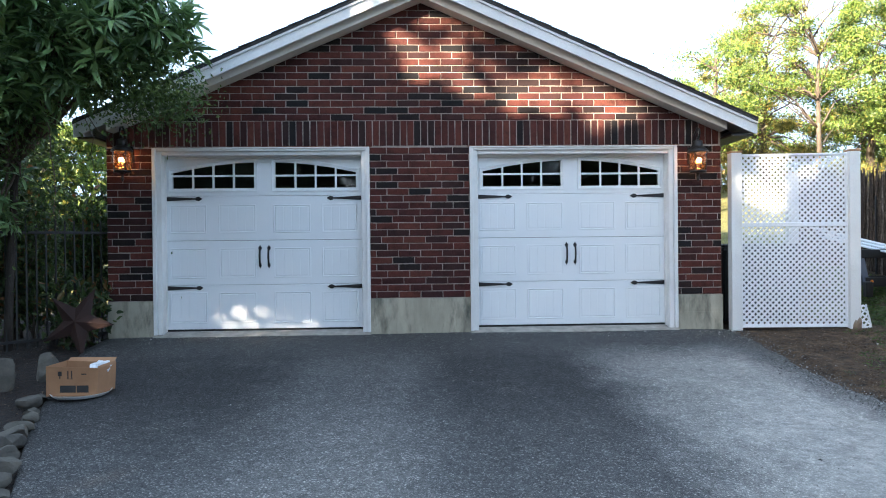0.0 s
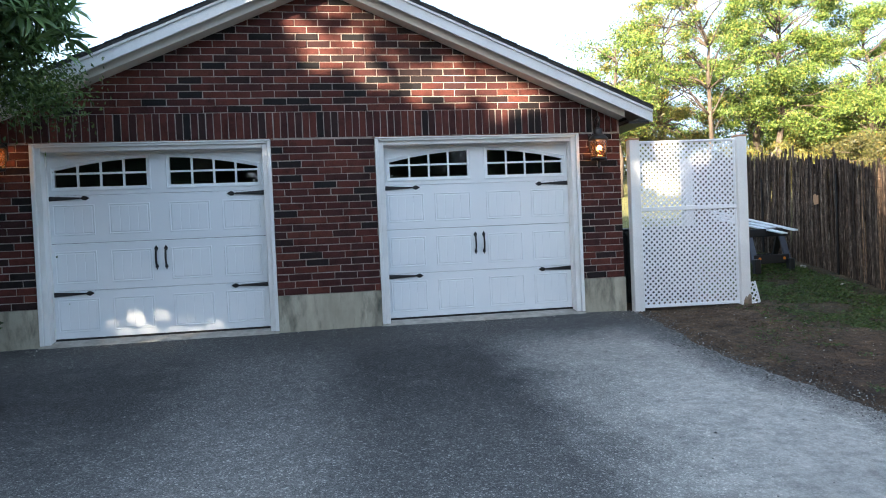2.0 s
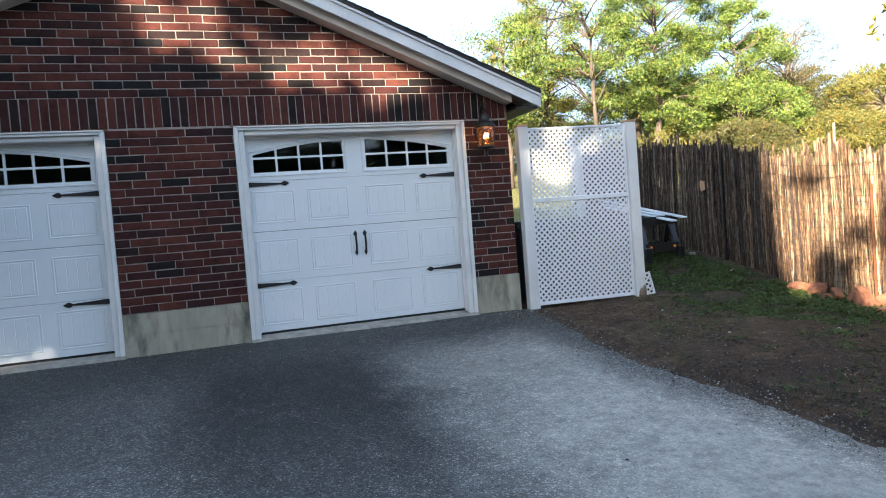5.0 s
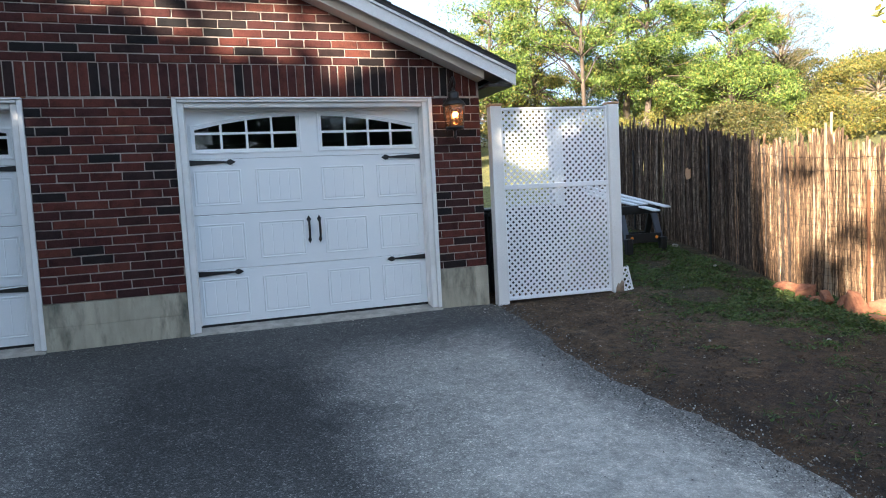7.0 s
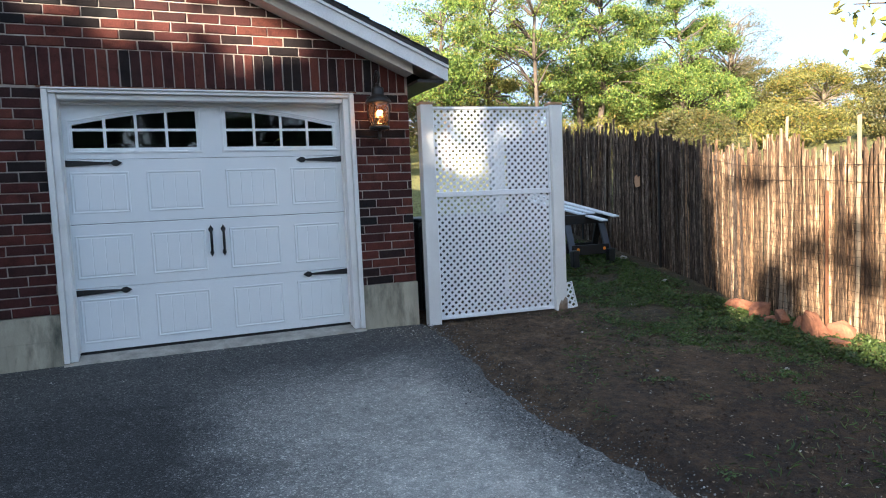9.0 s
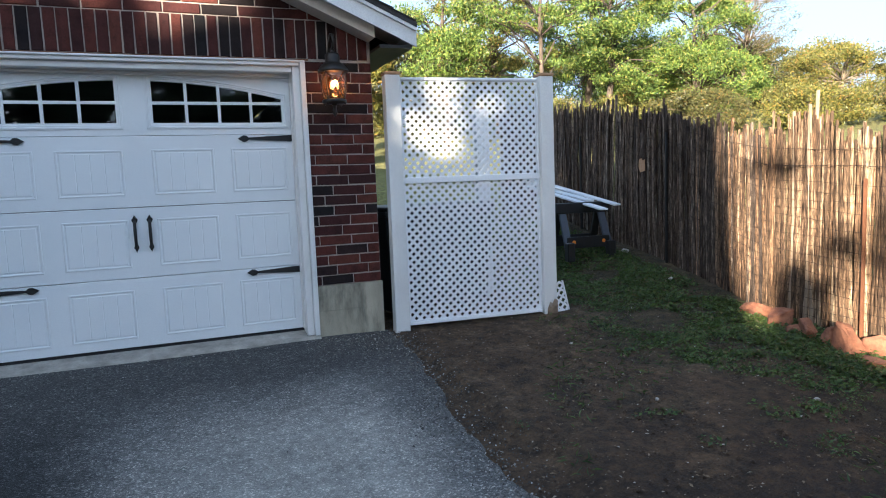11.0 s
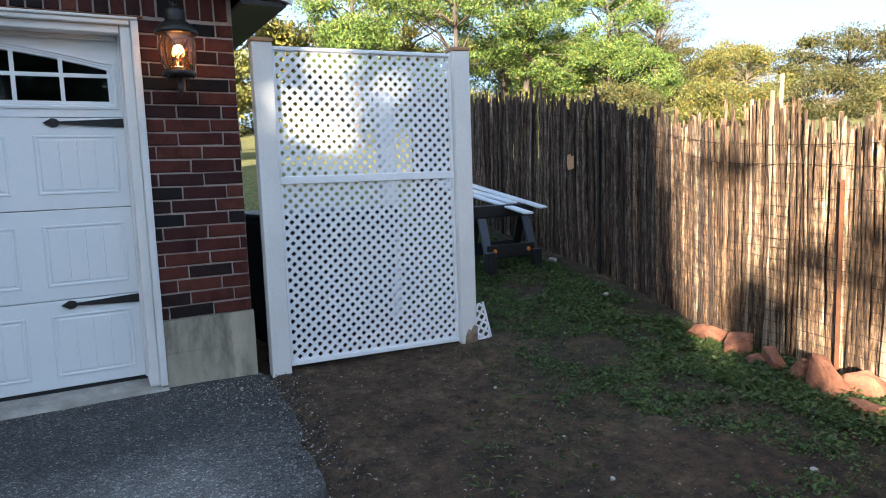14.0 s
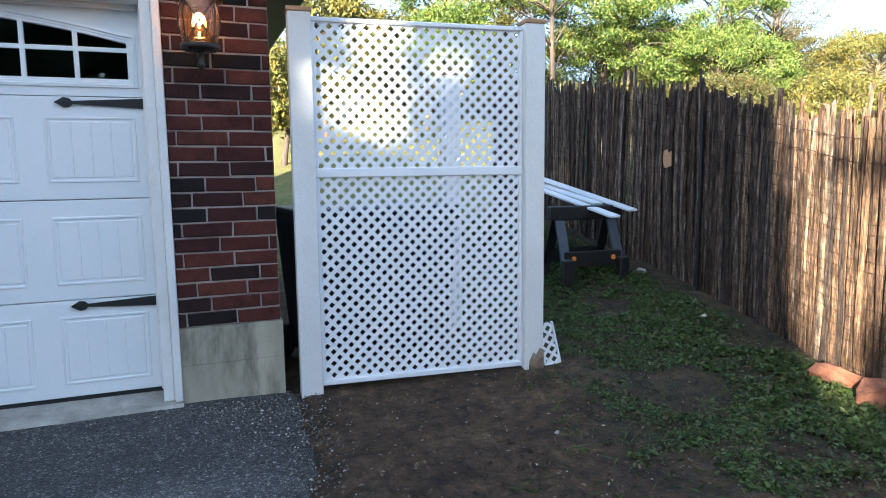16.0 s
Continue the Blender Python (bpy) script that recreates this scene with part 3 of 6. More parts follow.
prism(bm, [(LEFT + 0.21, -0.2), (RIGHT - 0.21, -0.2), (RIGHT - 0.21, -0.004), (LEFT + 0.21, -0.004)], 0.21, BACK - 0.21)
solid("floor", bm, M_SILL, "worn concrete garage floor slab", "floor", "structure")
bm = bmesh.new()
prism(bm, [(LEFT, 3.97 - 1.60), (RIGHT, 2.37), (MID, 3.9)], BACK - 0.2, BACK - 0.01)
solid("wall_gable_back", bm, M_INSIDE, "plain back gable of the garage, coloured near-black for the unlit inside", "wall", "structure")

# sloping concrete sills under both doors
for k, (cx, w) in enumerate(((LEFT_CX, LEFT_W), (RIGHT_CX, RIGHT_W))):
    bm = bmesh.new()
    n = 40
    rows = []
    for i in range(n + 1):
        x = cx - w / 2 + w * i / n
        j = 0.012 * noise.noise((x * 4, k, 0)) + 0.006 * noise.noise((x * 15, k, 3))
        rows.append([bm.verts.new(p) for p in ((x, 0.21, -0.2), (x, 0.21, 0.012), (x, 0.1, 0.004), (x, -0.035 + j, -0.022 + 0.3 * j), (x, -0.055 + j, -0.034), (x, -0.06 + j, -0.2))])
    for a, b in zip(rows, rows[1:]):
        for q in range(5):
            bm.faces.new((a[q], b[q], b[q + 1], a[q + 1]))
    solid(f"sill_{k + 1}", bm, M_SILL, "chipped concrete sill under the garage door", "sill", "structure")


# ---- garage: roof ----
EDGE_Y, TIP, RIDGE, FALL = -0.30, 3.893, 4.138, 0.436


def roof_z(x):
    return RIDGE - FALL * abs(x + 0.135)


def rake_board(bm, x0, x1, top, low, y0, y1, square=False):
    """A sloping board between heights top and low below the roof line, plumb cut at both ends."""
    prism(bm, [(x0, roof_z(x0) - low), (x1, roof_z(x1) - low), (x1, roof_z(x1) - top), (x0, roof_z(x0) - top)], y0, y1)


roof = thing("roof", pose(0, 0, 0), "low gable roof with dark shingles and white rake boards", "roof", kind="structure")
cx = -0.135
for s in (-1, 1):
    tipx = cx + s * TIP
    a, b = (cx, tipx) if s > 0 else (tipx, cx)
    bm = bmesh.new()
    rake_board(bm, a, b, 0.0, 0.04, EDGE_Y - 0.03, BACK + 0.3)
    part("roof_deck", bm, M_SHINGLE, roof, "dark asphalt shingles")
    bm = bmesh.new()
    rake_board(bm, a, b, 0.041, 0.068, EDGE_Y - 0.024, EDGE_Y + 0.02)
    part("drip_strip", bm, M_FASCIA, roof, "white drip strip")
    bm = bmesh.new()
    rake_board(bm, a, b, 0.069, 0.185, EDGE_Y - 0.004, EDGE_Y + 0.02)
    part("rake_board", bm, M_FASCIA, roof, "white painted rake board")
    bm = bmesh.new()
    rake_board(bm, a, b, 0.085, 0.098, EDGE_Y + 0.022, 0.2)
    part("soffit", bm, M_FRIEZE, roof, "painted soffit under the overhang")
    bm = bmesh.new()
    e = cx + s * 3.585
    a2, b2 = (cx, e) if s > 0 else (e, cx)
    off = [(x, rake(x)) for x in (a2, b2)]
    prism(bm, [(off[0][0], off[0][1] - 0.05), (off[1][0], off[1][1] - 0.05), (b2, roof_z(b2) - 0.1), (a2, roof_z(a2) - 0.1)], -0.2, -0.004)
    part("frieze_board", bm, M_FRIEZE, roof, "cream frieze board under the rake")
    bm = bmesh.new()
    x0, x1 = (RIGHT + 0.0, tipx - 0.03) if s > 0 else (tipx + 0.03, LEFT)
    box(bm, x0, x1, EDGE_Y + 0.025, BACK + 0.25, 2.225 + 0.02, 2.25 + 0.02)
    # the dark bronze colour stands in for shade under the eave
    part("eave_soffit", bm, M_BRONZE, roof, "eave soffit coloured dark for the shade under it")
    bm = bmesh.new()
    box(bm, *((tipx - 0.028, tipx - 0.003) if s > 0 else (tipx + 0.003, tipx + 0.028)), EDGE_Y + 0.022, BACK + 0.28, roof_z(tipx) - 0.17, roof_z(tipx) - 0.042)
    part("eave_board", bm, M_FASCIA, roof, "white eave board")
    # shingle courses: butts that show along the rake edge
    for k in range(21):
        x = cx + s * (0.02 + k * 0.184)
        bm = bmesh.new()
        xa, xb = (x, x + 0.186) if s > 0 else (x - 0.186, x)
        lift = 0.012
        za, zb = roof_z(xa), roof_z(xb)
        hi, lo = (0.003, lift) if s > 0 else (lift, 0.003)
        prism(bm, [(xa, za + 0.001), (xb, zb + 0.001), (xb, zb + lo), (xa, za + hi)], EDGE_Y - 0.045 + 0.006 * math.sin(k * 2.3), BACK + 0.3)
        part("shingle_course", bm, M_SHINGLE, roof)


# ---- garage: doors ----
def ring(bm, x0, x1, z0, z1, rows):
    """A picture-frame moulding: rows of (inset, y)."""
    loops = [[bm.verts.new((x, y, z)) for x, z in ((x0 + i, z0 + i), (x1 - i, z0 + i), (x1 - i, z1 - i), (x0 + i, z1 - i))] for i, y in rows]
    for a, b in zip(loops, loops[1:]):
        for k in range(4):
            bm.faces.new((a[k], a[(k + 1) % 4], b[(k + 1) % 4], b[k]))
    return loops


def panel_mesh(w, h):
    """A raised panel of four boards inside a moulding, front at y 0."""
    bm = bmesh.new()
    ring(bm, -w / 2, w / 2, 0, h, [(0, 0.003), (0.004, -0.0045), (0.012, -0.0045), (0.018, 0.002), (0.024, 0.002), (0.03, -0.003)])
    i, n = 0.03, 4
    x0, x1, z0, z1 = -w / 2 + i, w / 2 - i, i, h - i
    step = (x1 - x0) / n
    g = 0.004
    for k in range(n):
        a, b = x0 + k * step, x0 + (k + 1) * step
        cols = [(a, -0.003 if k == 0 else -0.0005), (a + g, -0.003), (b - g, -0.003), (b, -0.003 if k == n - 1 else -0.0005)]
        lo, hi = [bm.verts.new((x, y, z0)) for x, y in cols], [bm.verts.new((x, y, z1)) for x, y in cols]
        for q in range(3):
            bm.faces.new((lo[q], lo[q + 1], hi[q + 1], hi[q]))
    return mesh_of("raised_panel", bm, M_DOOR)


def strap_hinge(parent, x, z, way):
    """A black decorative strap, wide at the jamb, ending in a spade tip; way +1 points to +x."""
    L = 0.405
    prof = [(0, -0.026), (0.3, -0.010), (0.335, -0.008), (0.35, -0.022), (0.375, -0.026), (0.392, -0.016), (L + 0.014, 0), (0.392, 0.016), (0.375, 0.026), (0.35, 0.022), (0.335, 0.008), (0.3, 0.010), (0, 0.026)]
    pts = [(x + way * u, z + v) for u, v in prof]
    bm = bmesh.new()
    prism(bm, pts if way > 0 else pts[::-1], -0.012, 0.001)
    h = part("strap_hinge", bm, M_BLACK, parent, "black iron strap hinge")
    for u in (0.05, 0.2, 0.372):
        bm = bmesh.new()
        lathe(bm, [(0.0, 0.0045), (0.004, 0.0035), (0.006, 0)], 8)
        part("rivet", bm, M_BLACK, h, m=pose(x + way * u, -0.0122, z, 90))


def pull_handle(parent, x, z):
    """A black pull with spade ends, 0.27 m long."""
    bm = bmesh.new()
    for s in (1, -1):
        prof = [(-0.008, 0.075), (-0.02, 0.095), (-0.022, 0.108), (-0.010, 0.122), (-0.006, 0.13), (0, 0.142), (0.006, 0.13), (0.010, 0.122), (0.022, 0.108), (0.02, 0.095), (0.008, 0.075)]
        k = 1 if s > 0 else 0.8
        pts = [(x + k * u, z + s * v) for u, v in prof]
        prism(bm, pts[::-1] if s > 0 else pts, -0.008, 0.001)
    tube(bm, [(x, -0.006, z + 0.1), (x, -0.03, z + 0.08), (x, -0.042, z), (x, -0.03, z - 0.08), (x, -0.006, z - 0.1)], [0.009, 0.0105, 0.012, 0.0105, 0.009], 8)
    part("pull_handle", bm, M_BLACK, parent, "black iron pull handle")


def arc_z(u, half):
    """Upper edge of the glazing at distance u from the door's middle."""
    return 2.027 - 0.128 * (abs(u) / half) ** 2.0


def window_unit(parent, s, half, zb):
    """One half of the arched glazing: s -1 or +1 from the door's middle; four bays, two rows."""
    u0, u1 = 0.125, half
    bar = 0.022
    mid = zb + 0.148
    n = 24
    us = [u0 + (u1 - u0) * k / n for k in range(n + 1)]
    # frame: a moulding that follows the arc
    bm = bmesh.new()
    def outline(g):
        pts = [(s * (u0 - g), zb - g), (s * (u1 + g), zb - g)]
        arc = [(s * min(max(u, u0), u1) + s * (g if u == us[-1] else -g if u == us[0] else 0), arc_z(u, half) + g) for u in us[::-1]]
        pts += arc
        return pts
    rows = [(0.046, 0.004), (0.044, -0.008), (0.03, -0.010), (0.026, -0.003), (0.016, -0.003), (0.0, 0.012), (0.0, 0.03)]
    loops = [[bm.verts.new((x, y, z)) for x, z in outline(g)] for g, y in rows]
    for a, b in zip(loops, loops[1:]):
        m = len(a)
        for k in range(m):
            bm.faces.new((a[k], a[(k + 1) % m], b[(k + 1) % m], b[k]))
    frame_ob = part("window_frame", bm, M_DOOR, parent, "white arched window frame")
    bm = bmesh.new()
    for k in (1, 2, 3):
        u = u0 + (u1 - u0) * k / 4
        a, b = sorted((s * (u - bar / 2), s * (u + bar / 2)))
        box(bm, a, b, -0.002, 0.022, zb - 0.002, arc_z(u, half) + 0.003)
    a, b = sorted((s * u0, s * u1))
    box(bm, a, b, -0.001, 0.021, mid - bar / 2, mid + bar / 2)
    part("glazing_bars", bm, M_DOOR, frame_ob, "white glazing bars")
    for k in range(4):
        ua, ub = u0 + (u1 - u0) * k / 4, u0 + (u1 - u0) * (k + 1) / 4
        bm = bmesh.new()
        a, b = sorted((s * ua, s * ub))
        box(bm, a, b, 0.014, 0.018, zb, mid)
        part("pane", bm, M_PANE, frame_ob, "dark reflecting glass")
        bm = bmesh.new()
        top = [(s * (ua + (ub - ua) * q / 6), arc_z(ua + (ub - ua) * q / 6, half)) for q in range(7)]
        pts = [(s * ua, mid), (s * ub, mid)] + top[::-1]
        prism(bm, pts if s > 0 else pts[::-1], 0.014, 0.018)
        part("pane", bm, M_PANE, frame_ob, "dark reflecting glass")


def garage_door(number, cx, w):
    face, jamb = 0.155, 0.098
    half = w / 2 - jamb
    d = thing(f"door_{number}", pose(cx, face, 0.0), "white carriage-style garage door, closed, with black strap hinges", "garage door", "garage doors", "structure")
    k = half / 1.152
    joints = [0.03, 0.558, 1.09, 1.622, 2.155]
    px = [(-0.90 * k, 0.44), (-0.325 * k, 0.445), (0.315 * k, 0.445), (0.88 * k, 0.432)]
    rows = [(0.10, 0.372), (0.640, 0.362), (1.178, 0.342)]
    for i, (z0, z1) in enumerate(zip(joints, joints[1:])):
        if i < 3:
            bm = soft_box(-half - 0.03, half + 0.03, 0.0, 0.045, z0 + 0.002, z1 - 0.002, 0.004)
        else:
            # top section, cut out round both arched windows
            bm = bmesh.new()
            n = 24
            us = [0.125 + (1.075 * k - 0.125) * q / n for q in range(n + 1)]
            zb = 1.715
            for s in (-1, 1):
                lo, hi = [], []
                cols = [0.0] + us + [half + 0.03]
                for q, u in enumerate(us[:-1]):
                    v = us[q + 1]
                    for za, zc, zd, ze in ((z0 + 0.002, z0 + 0.002, zb, zb), (arc_z(u, 1.075 * k), arc_z(v, 1.075 * k), z1, z1)):
                        f = [bm.verts.new((s * u, 0, za)), bm.verts.new((s * v, 0, zc)), bm.verts.new((s * v, 0, ze)), bm.verts.new((s * u, 0, zd))]
                        bm.faces.new(f if s > 0 else f[::-1])
                for ua, ub in ((0.0, 0.125), (1.075 * k, half + 0.03)):
                    f = [bm.verts.new((s * ua, 0, z0 + 0.002)), bm.verts.new((s * ub, 0, z0 + 0.002)), bm.verts.new((s * ub, 0, z1)), bm.verts.new((s * ua, 0, z1))]
                    bm.faces.new(f if s > 0 else f[::-1])
            bmesh.ops.remove_doubles(bm, verts=bm.verts[:], dist=0.0004)
            r = bmesh.ops.extrude_face_region(bm, geom=bm.faces[:])
            bmesh.ops.translate(bm, verts=[g for g in r["geom"] if isinstance(g, bmesh.types.BMVert)], vec=(0, 0.045, 0))
        sec = part("door_section", bm, M_DOOR, d)
        if i < 3:
            for x, pw in px:
                part("raised_panel", panel_cache(pw, rows[i][1]), M_DOOR, sec, m=pose(x, -0.001, rows[i][0]))
    bm = bmesh.new()
    box(bm, -half - 0.02, half + 0.02, 0.006, 0.04, 0.008, 0.034)
    part("bottom_seal", bm, M_RUBBER, d, "black rubber bottom seal")
    for s in (-1, 1):
        window_unit(d, s, 1.075 * k, 1.715)
        for z in (0.527, 1.590):
            strap_hinge(d, s * (half - 0.012), z, -s)
    pull_handle(d, -0.062, 0.893)
    pull_handle(d, 0.042, 0.893)
    # casing
    t = thing(f"trim_{number}", pose(cx, 0, 0), "white stepped wooden casing round a garage door", "door casing", "door casings", "structure")
    for s in (-1, 1):
        for x0, x1, y0, y1 in ((w / 2 - 0.042, w / 2 - 0.001, -0.022, 0.2), (w / 2 - jamb, w / 2 - 0.043, 0.012, 0.19), (w / 2 - jamb - 0.012, w / 2 - jamb + 0.01, 0.115, 0.15)):
            a, b = sorted((s * x0, s * x1))
            part("casing_board", soft_box(a, b, y0, y1, -0.012 if y0 < 0.1 else 0.03, OPEN_TOP - 0.004, 0.004), M_TRIM, t)
    for z0, z1, y0, y1, r in ((OPEN_TOP - 0.003, HEAD - 0.012, -0.026, 0.2, 0.0), (OPEN_TOP - 0.03, OPEN_TOP - 0.0035, -0.012, 0.19, 0.045), (OPEN_TOP - 0.075, OPEN_TOP - 0.0305, 0.02, 0.19, 0.1), (OPEN_TOP - 0.1, OPEN_TOP - 0.076, 0.118, 0.15, 0.112)):
        part("head_board", soft_box(-w / 2 + r + 0.002, w / 2 - r - 0.002, y0, y1, z0, z1, 0.004), M_TRIM, t)
    bm = bmesh.new()
    box(bm, -w / 2 - 0.03, w / 2 + 0.03, -0.006, 0.15, HEAD - 0.0115, HEAD - 0.002)
    part("steel_lintel", bm, M_RUST, t, "thin rusty steel lintel")


PANELS = {}


def panel_cache(w, h):
    if (w, h) not in PANELS:
        PANELS[(w, h)] = panel_mesh(w, h)
    return PANELS[(w, h)]


garage_door(1, RIGHT_CX, RIGHT_W)
garage_door(2, LEFT_CX, LEFT_W)


# ---- lanterns ----
def lantern(x, z):
    """Wall lantern: hook and ring, domed cap, caged glass drum, bulb, base and drop finial."""
    t = thing("wall_lantern", pose(x, 0, z), "dark bronze wall lantern, lit, with crossed cage bars", "wall lamp", "wall lanterns")
    cy = -0.17
    t.scale = (1.04, 1.04, 1.05)
    bm = soft_box(-0.055, 0.055, -0.018, 0.0, -0.02, 0.17, 0.008, 2)
    part("backplate", bm, M_BRONZE, t)
    bm = bmesh.new()
    arm = [(0, -0.015, 0.12), (0, -0.04, 0.2), (0, -0.09, 0.31), (0, -0.15, 0.36), (0, -0.205, 0.345), (0, -0.22, 0.30), (0, -0.205, 0.262), (0, -0.19, 0.25)]
    tube(bm, arm, 0.011, 8)
    tube(bm, [(0, -0.015, 0.05), (0, -0.06, 0.06), (0, -0.1, 0.1), (0, -0.12, 0.16)], [0.009, 0.008, 0.007, 0.004], 8)
    part("arm", bm, M_BRONZE, t, smooth=True)
    bm = bmesh.new()
    lathe(bm, [(0.0, 0.262), (0.014, 0.256), (0.02, 0.244), (0.012, 0.232), (0.026, 0.226), (0.05, 0.216), (0.054, 0.2), (0.054, 0.155), (0.062, 0.15), (0.075, 0.142), (0.1, 0.118), (0.112, 0.1), (0.114, 0.086), (0.104, 0.082), (0.0, 0.082)], 28, 0, cy)
    part("cap", bm, M_BRONZE, t, "domed bronze cap", smooth=True)
    bm = bmesh.new()
    lathe(bm, [(0.088, 0.082), (0.094, 0.02), (0.09, -0.06), (0.078, -0.115), (0.074, -0.115), (0.086, -0.06), (0.09, 0.02), (0.084, 0.082)], 28, 0, cy)
    g = part("glass_drum", bm, M_LAMP_GLASS, t, "amber seeded glass", smooth=True)
    g.visible_shadow = False
    bm = bmesh.new()
    lathe(bm, [(0.0, -0.112), (0.084, -0.112), (0.09, -0.116), (0.09, -0.134), (0.084, -0.139), (0.026, -0.143), (0.015, -0.152), (0.014, -0.195), (0.02, -0.205), (0.012, -0.222), (0.004, -0.236), (0.0, -0.24)], 28, 0, cy)
    part("base", bm, M_BRONZE, t, smooth=True)
    for k in range(4):
        a0, a1 = radians(45 + 90 * k), radians(135 + 90 * k)
        for za, zb in ((0.08, -0.115), (-0.115, 0.08)):
            bm = bmesh.new()
            pts = []
            for q in range(7):
                f = q / 6
                a, z0 = a0 + (a1 - a0) * f, za + (zb - za) * f
                r = 0.097 - 0.012 * max(0, (-z0) / 0.115)
                pts.append((r * math.cos(a), cy + r * math.sin(a), z0))
            tube(bm, pts, 0.0036, 5)
            part("cage_bar", bm, M_BRONZE, t)
        bm = bmesh.new()
        tube(bm, [(0.094 * math.cos(a0), cy + 0.094 * math.sin(a0), 0.082), (0.1 * math.cos(a0), cy + 0.1 * math.sin(a0), 0.02), (0.088 * math.cos(a0), cy + 0.088 * math.sin(a0), -0.115)], 0.0045, 5)
        part("cage_bar", bm, M_BRONZE, t)
        for r0 in (0.09,):
            bm = bmesh.new()
            lathe(bm, [(0.0, 0.008), (0.008, 0), (0.0, -0.012)], 8, r0 * math.cos(a0), cy + r0 * math.sin(a0))
            bmesh.ops.translate(bm, verts=bm.verts[:], vec=(0, 0, -0.147))
            part("foot_knob", bm, M_BRONZE, t)
    for q in range(3):
        a = radians(90 + 120 * q)
        u, w = 0.03 * math.cos(a), cy + 0.03 * math.sin(a)
        bm = bmesh.new()
        lathe(bm, [(0.0, 0.012), (0.003, 0.004), (0.007, -0.01), (0.008, -0.02), (0.006, -0.032), (0.006, -0.036)], 12, u, w)
        part("bulb", bm, M_BULB, t, "glowing warm candle bulb", smooth=True)
        bm = bmesh.new()
        lathe(bm, [(0.0065, -0.036), (0.0065, -0.112)], 10, u, w)
        part("candle_sleeve", bm, M_BRONZE, t)
    lamp = new("lantern_light", bpy.data.lights.new("lantern_light", "POINT"))
    lamp.data.energy, lamp.data.color, lamp.data.shadow_soft_size = 0.24, (1.0, 0.48, 0.16), 0.03
    lamp.parent = t
    lamp.location = (0, cy - 0.03, 0.0)


lantern(3.11, 1.975)
lantern(-3.55, 2.02)


# ---- lattice screen ----
SCREEN_YAW = math.degrees(math.atan2(-0.105, 1.25))


def lattice_panel(parent, x0, x1, z0, z1, pitch=0.0695, wide=0.0236):
    """Crossed diagonal slats inside x0..x1 and z0..z1, two layers."""
    out = []
    for way in (1, -1):
        k0 = int(math.floor((x0 - (z1 if way > 0 else -z0)) / pitch)) - 2
        k1 = int(math.ceil((x1 - (z0 if way > 0 else -z1)) / pitch)) + 2
        for k in range(k0, k1):
            c = k * pitch
            h = wide * math.sqrt(2) / 2
            # the band |x - way*z - c| < h, clipped to the panel
            poly = [(x0, z0), (x1, z0), (x1, z1), (x0, z1)]
            for sign in (1, -1):
                nxt = []
                for i in range(len(poly)):
                    p, q = poly[i], poly[(i + 1) % len(poly)]
                    dp, dq = [h - sign * (u - way * v - c) for u, v in (p, q)]
                    if dp >= 0:
                        nxt.append(p)
                    if (dp >= 0) != (dq >= 0):
                        f = dp / (dp - dq)
                        nxt.append((p[0] + f * (q[0] - p[0]), p[1] + f * (q[1] - p[1])))
                poly = nxt
                if not poly:
                    break
            if len(poly) < 3:
                continue
            area = 0.5 * sum(a[0] * b[1] - b[0] * a[1] for a, b in zip(poly, poly[1:] + poly[:1]))
            if abs(area) < 2e-4:
                continue
            bm = bmesh.new()
            y = -0.006 if way > 0 else 0.001
            prism(bm, poly, y, y + 0.0065)
            part("slat", bm, M_VINYL, parent)


scr = thing("lattice_screen", pose(3.685, -0.025, 0, 0, 0, SCREEN_YAW), "white vinyl lattice screen between two posts, beside the garage", "lattice screen")
W = 1.252
for x0, x1, lab in ((-0.125, 0.0, ""), (W, W + 0.125, "")):
    bm = soft_box(x0, x1, -0.062, 0.062, -0.09, 2.075, 0.006, 2)
    p = part("post", bm, M_POST, scr, "white boxed post with a scuffed foot")
    bm = soft_box(x0 - 0.006, x1 + 0.006, -0.069, 0.069, 2.076, 2.1, 0.004)
    part("post_cap", bm, M_CAP, p, "raw wooden cap board")
    if x0 > 0:
        bm = bmesh.new()
        prism(bm, [(x0 + 0.02, -0.08), (x1 + 0.002, -0.08), (x1 + 0.002, 0.085), (x1 - 0.025, 0.1), (x1 - 0.05, 0.06), (x1 - 0.07, 0.075), (x0 + 0.03, 0.02)], -0.0645, -0.055)
        part("bare_foot", bm, M_SCUFF, p, "bare brown patch where the wrap has torn away")
for z0, z1 in ((-0.02, 0.012), (1.185, 1.238), (2.035, 2.06)):
    part("rail", soft_box(0.002, W - 0.002, -0.02, 0.02, z0, z1, 0.004), M_VINYL, scr)
for x0, x1 in ((0.001, 0.022), (W - 0.022, W - 0.001)):
    for z0, z1 in ((0.013, 1.184), (1.239, 2.034)):
        part("stile", soft_box(x0, x1, -0.017, 0.017, z0, z1, 0.003), M_VINYL, scr)
lattice_panel(scr, 0.018, W - 0.018, 0.008, 1.19)
lattice_panel(scr, 0.018, W - 0.018, 1.232, 2.04)
back = thing("back_post", pose(4.92, 1.02, ground_z(4.92, 1.02) - 0.05), "white boxed post behind the lattice screen", "post")
part("post", soft_box(-0.065, 0.065, -0.065, 0.065, 0, 2.0, 0.006, 2), M_POST, back)
part("post_cap", soft_box(-0.072, 0.072, -0.072, 0.072, 2.001, 2.025, 0.004), M_CAP, back, "raw wooden cap board")
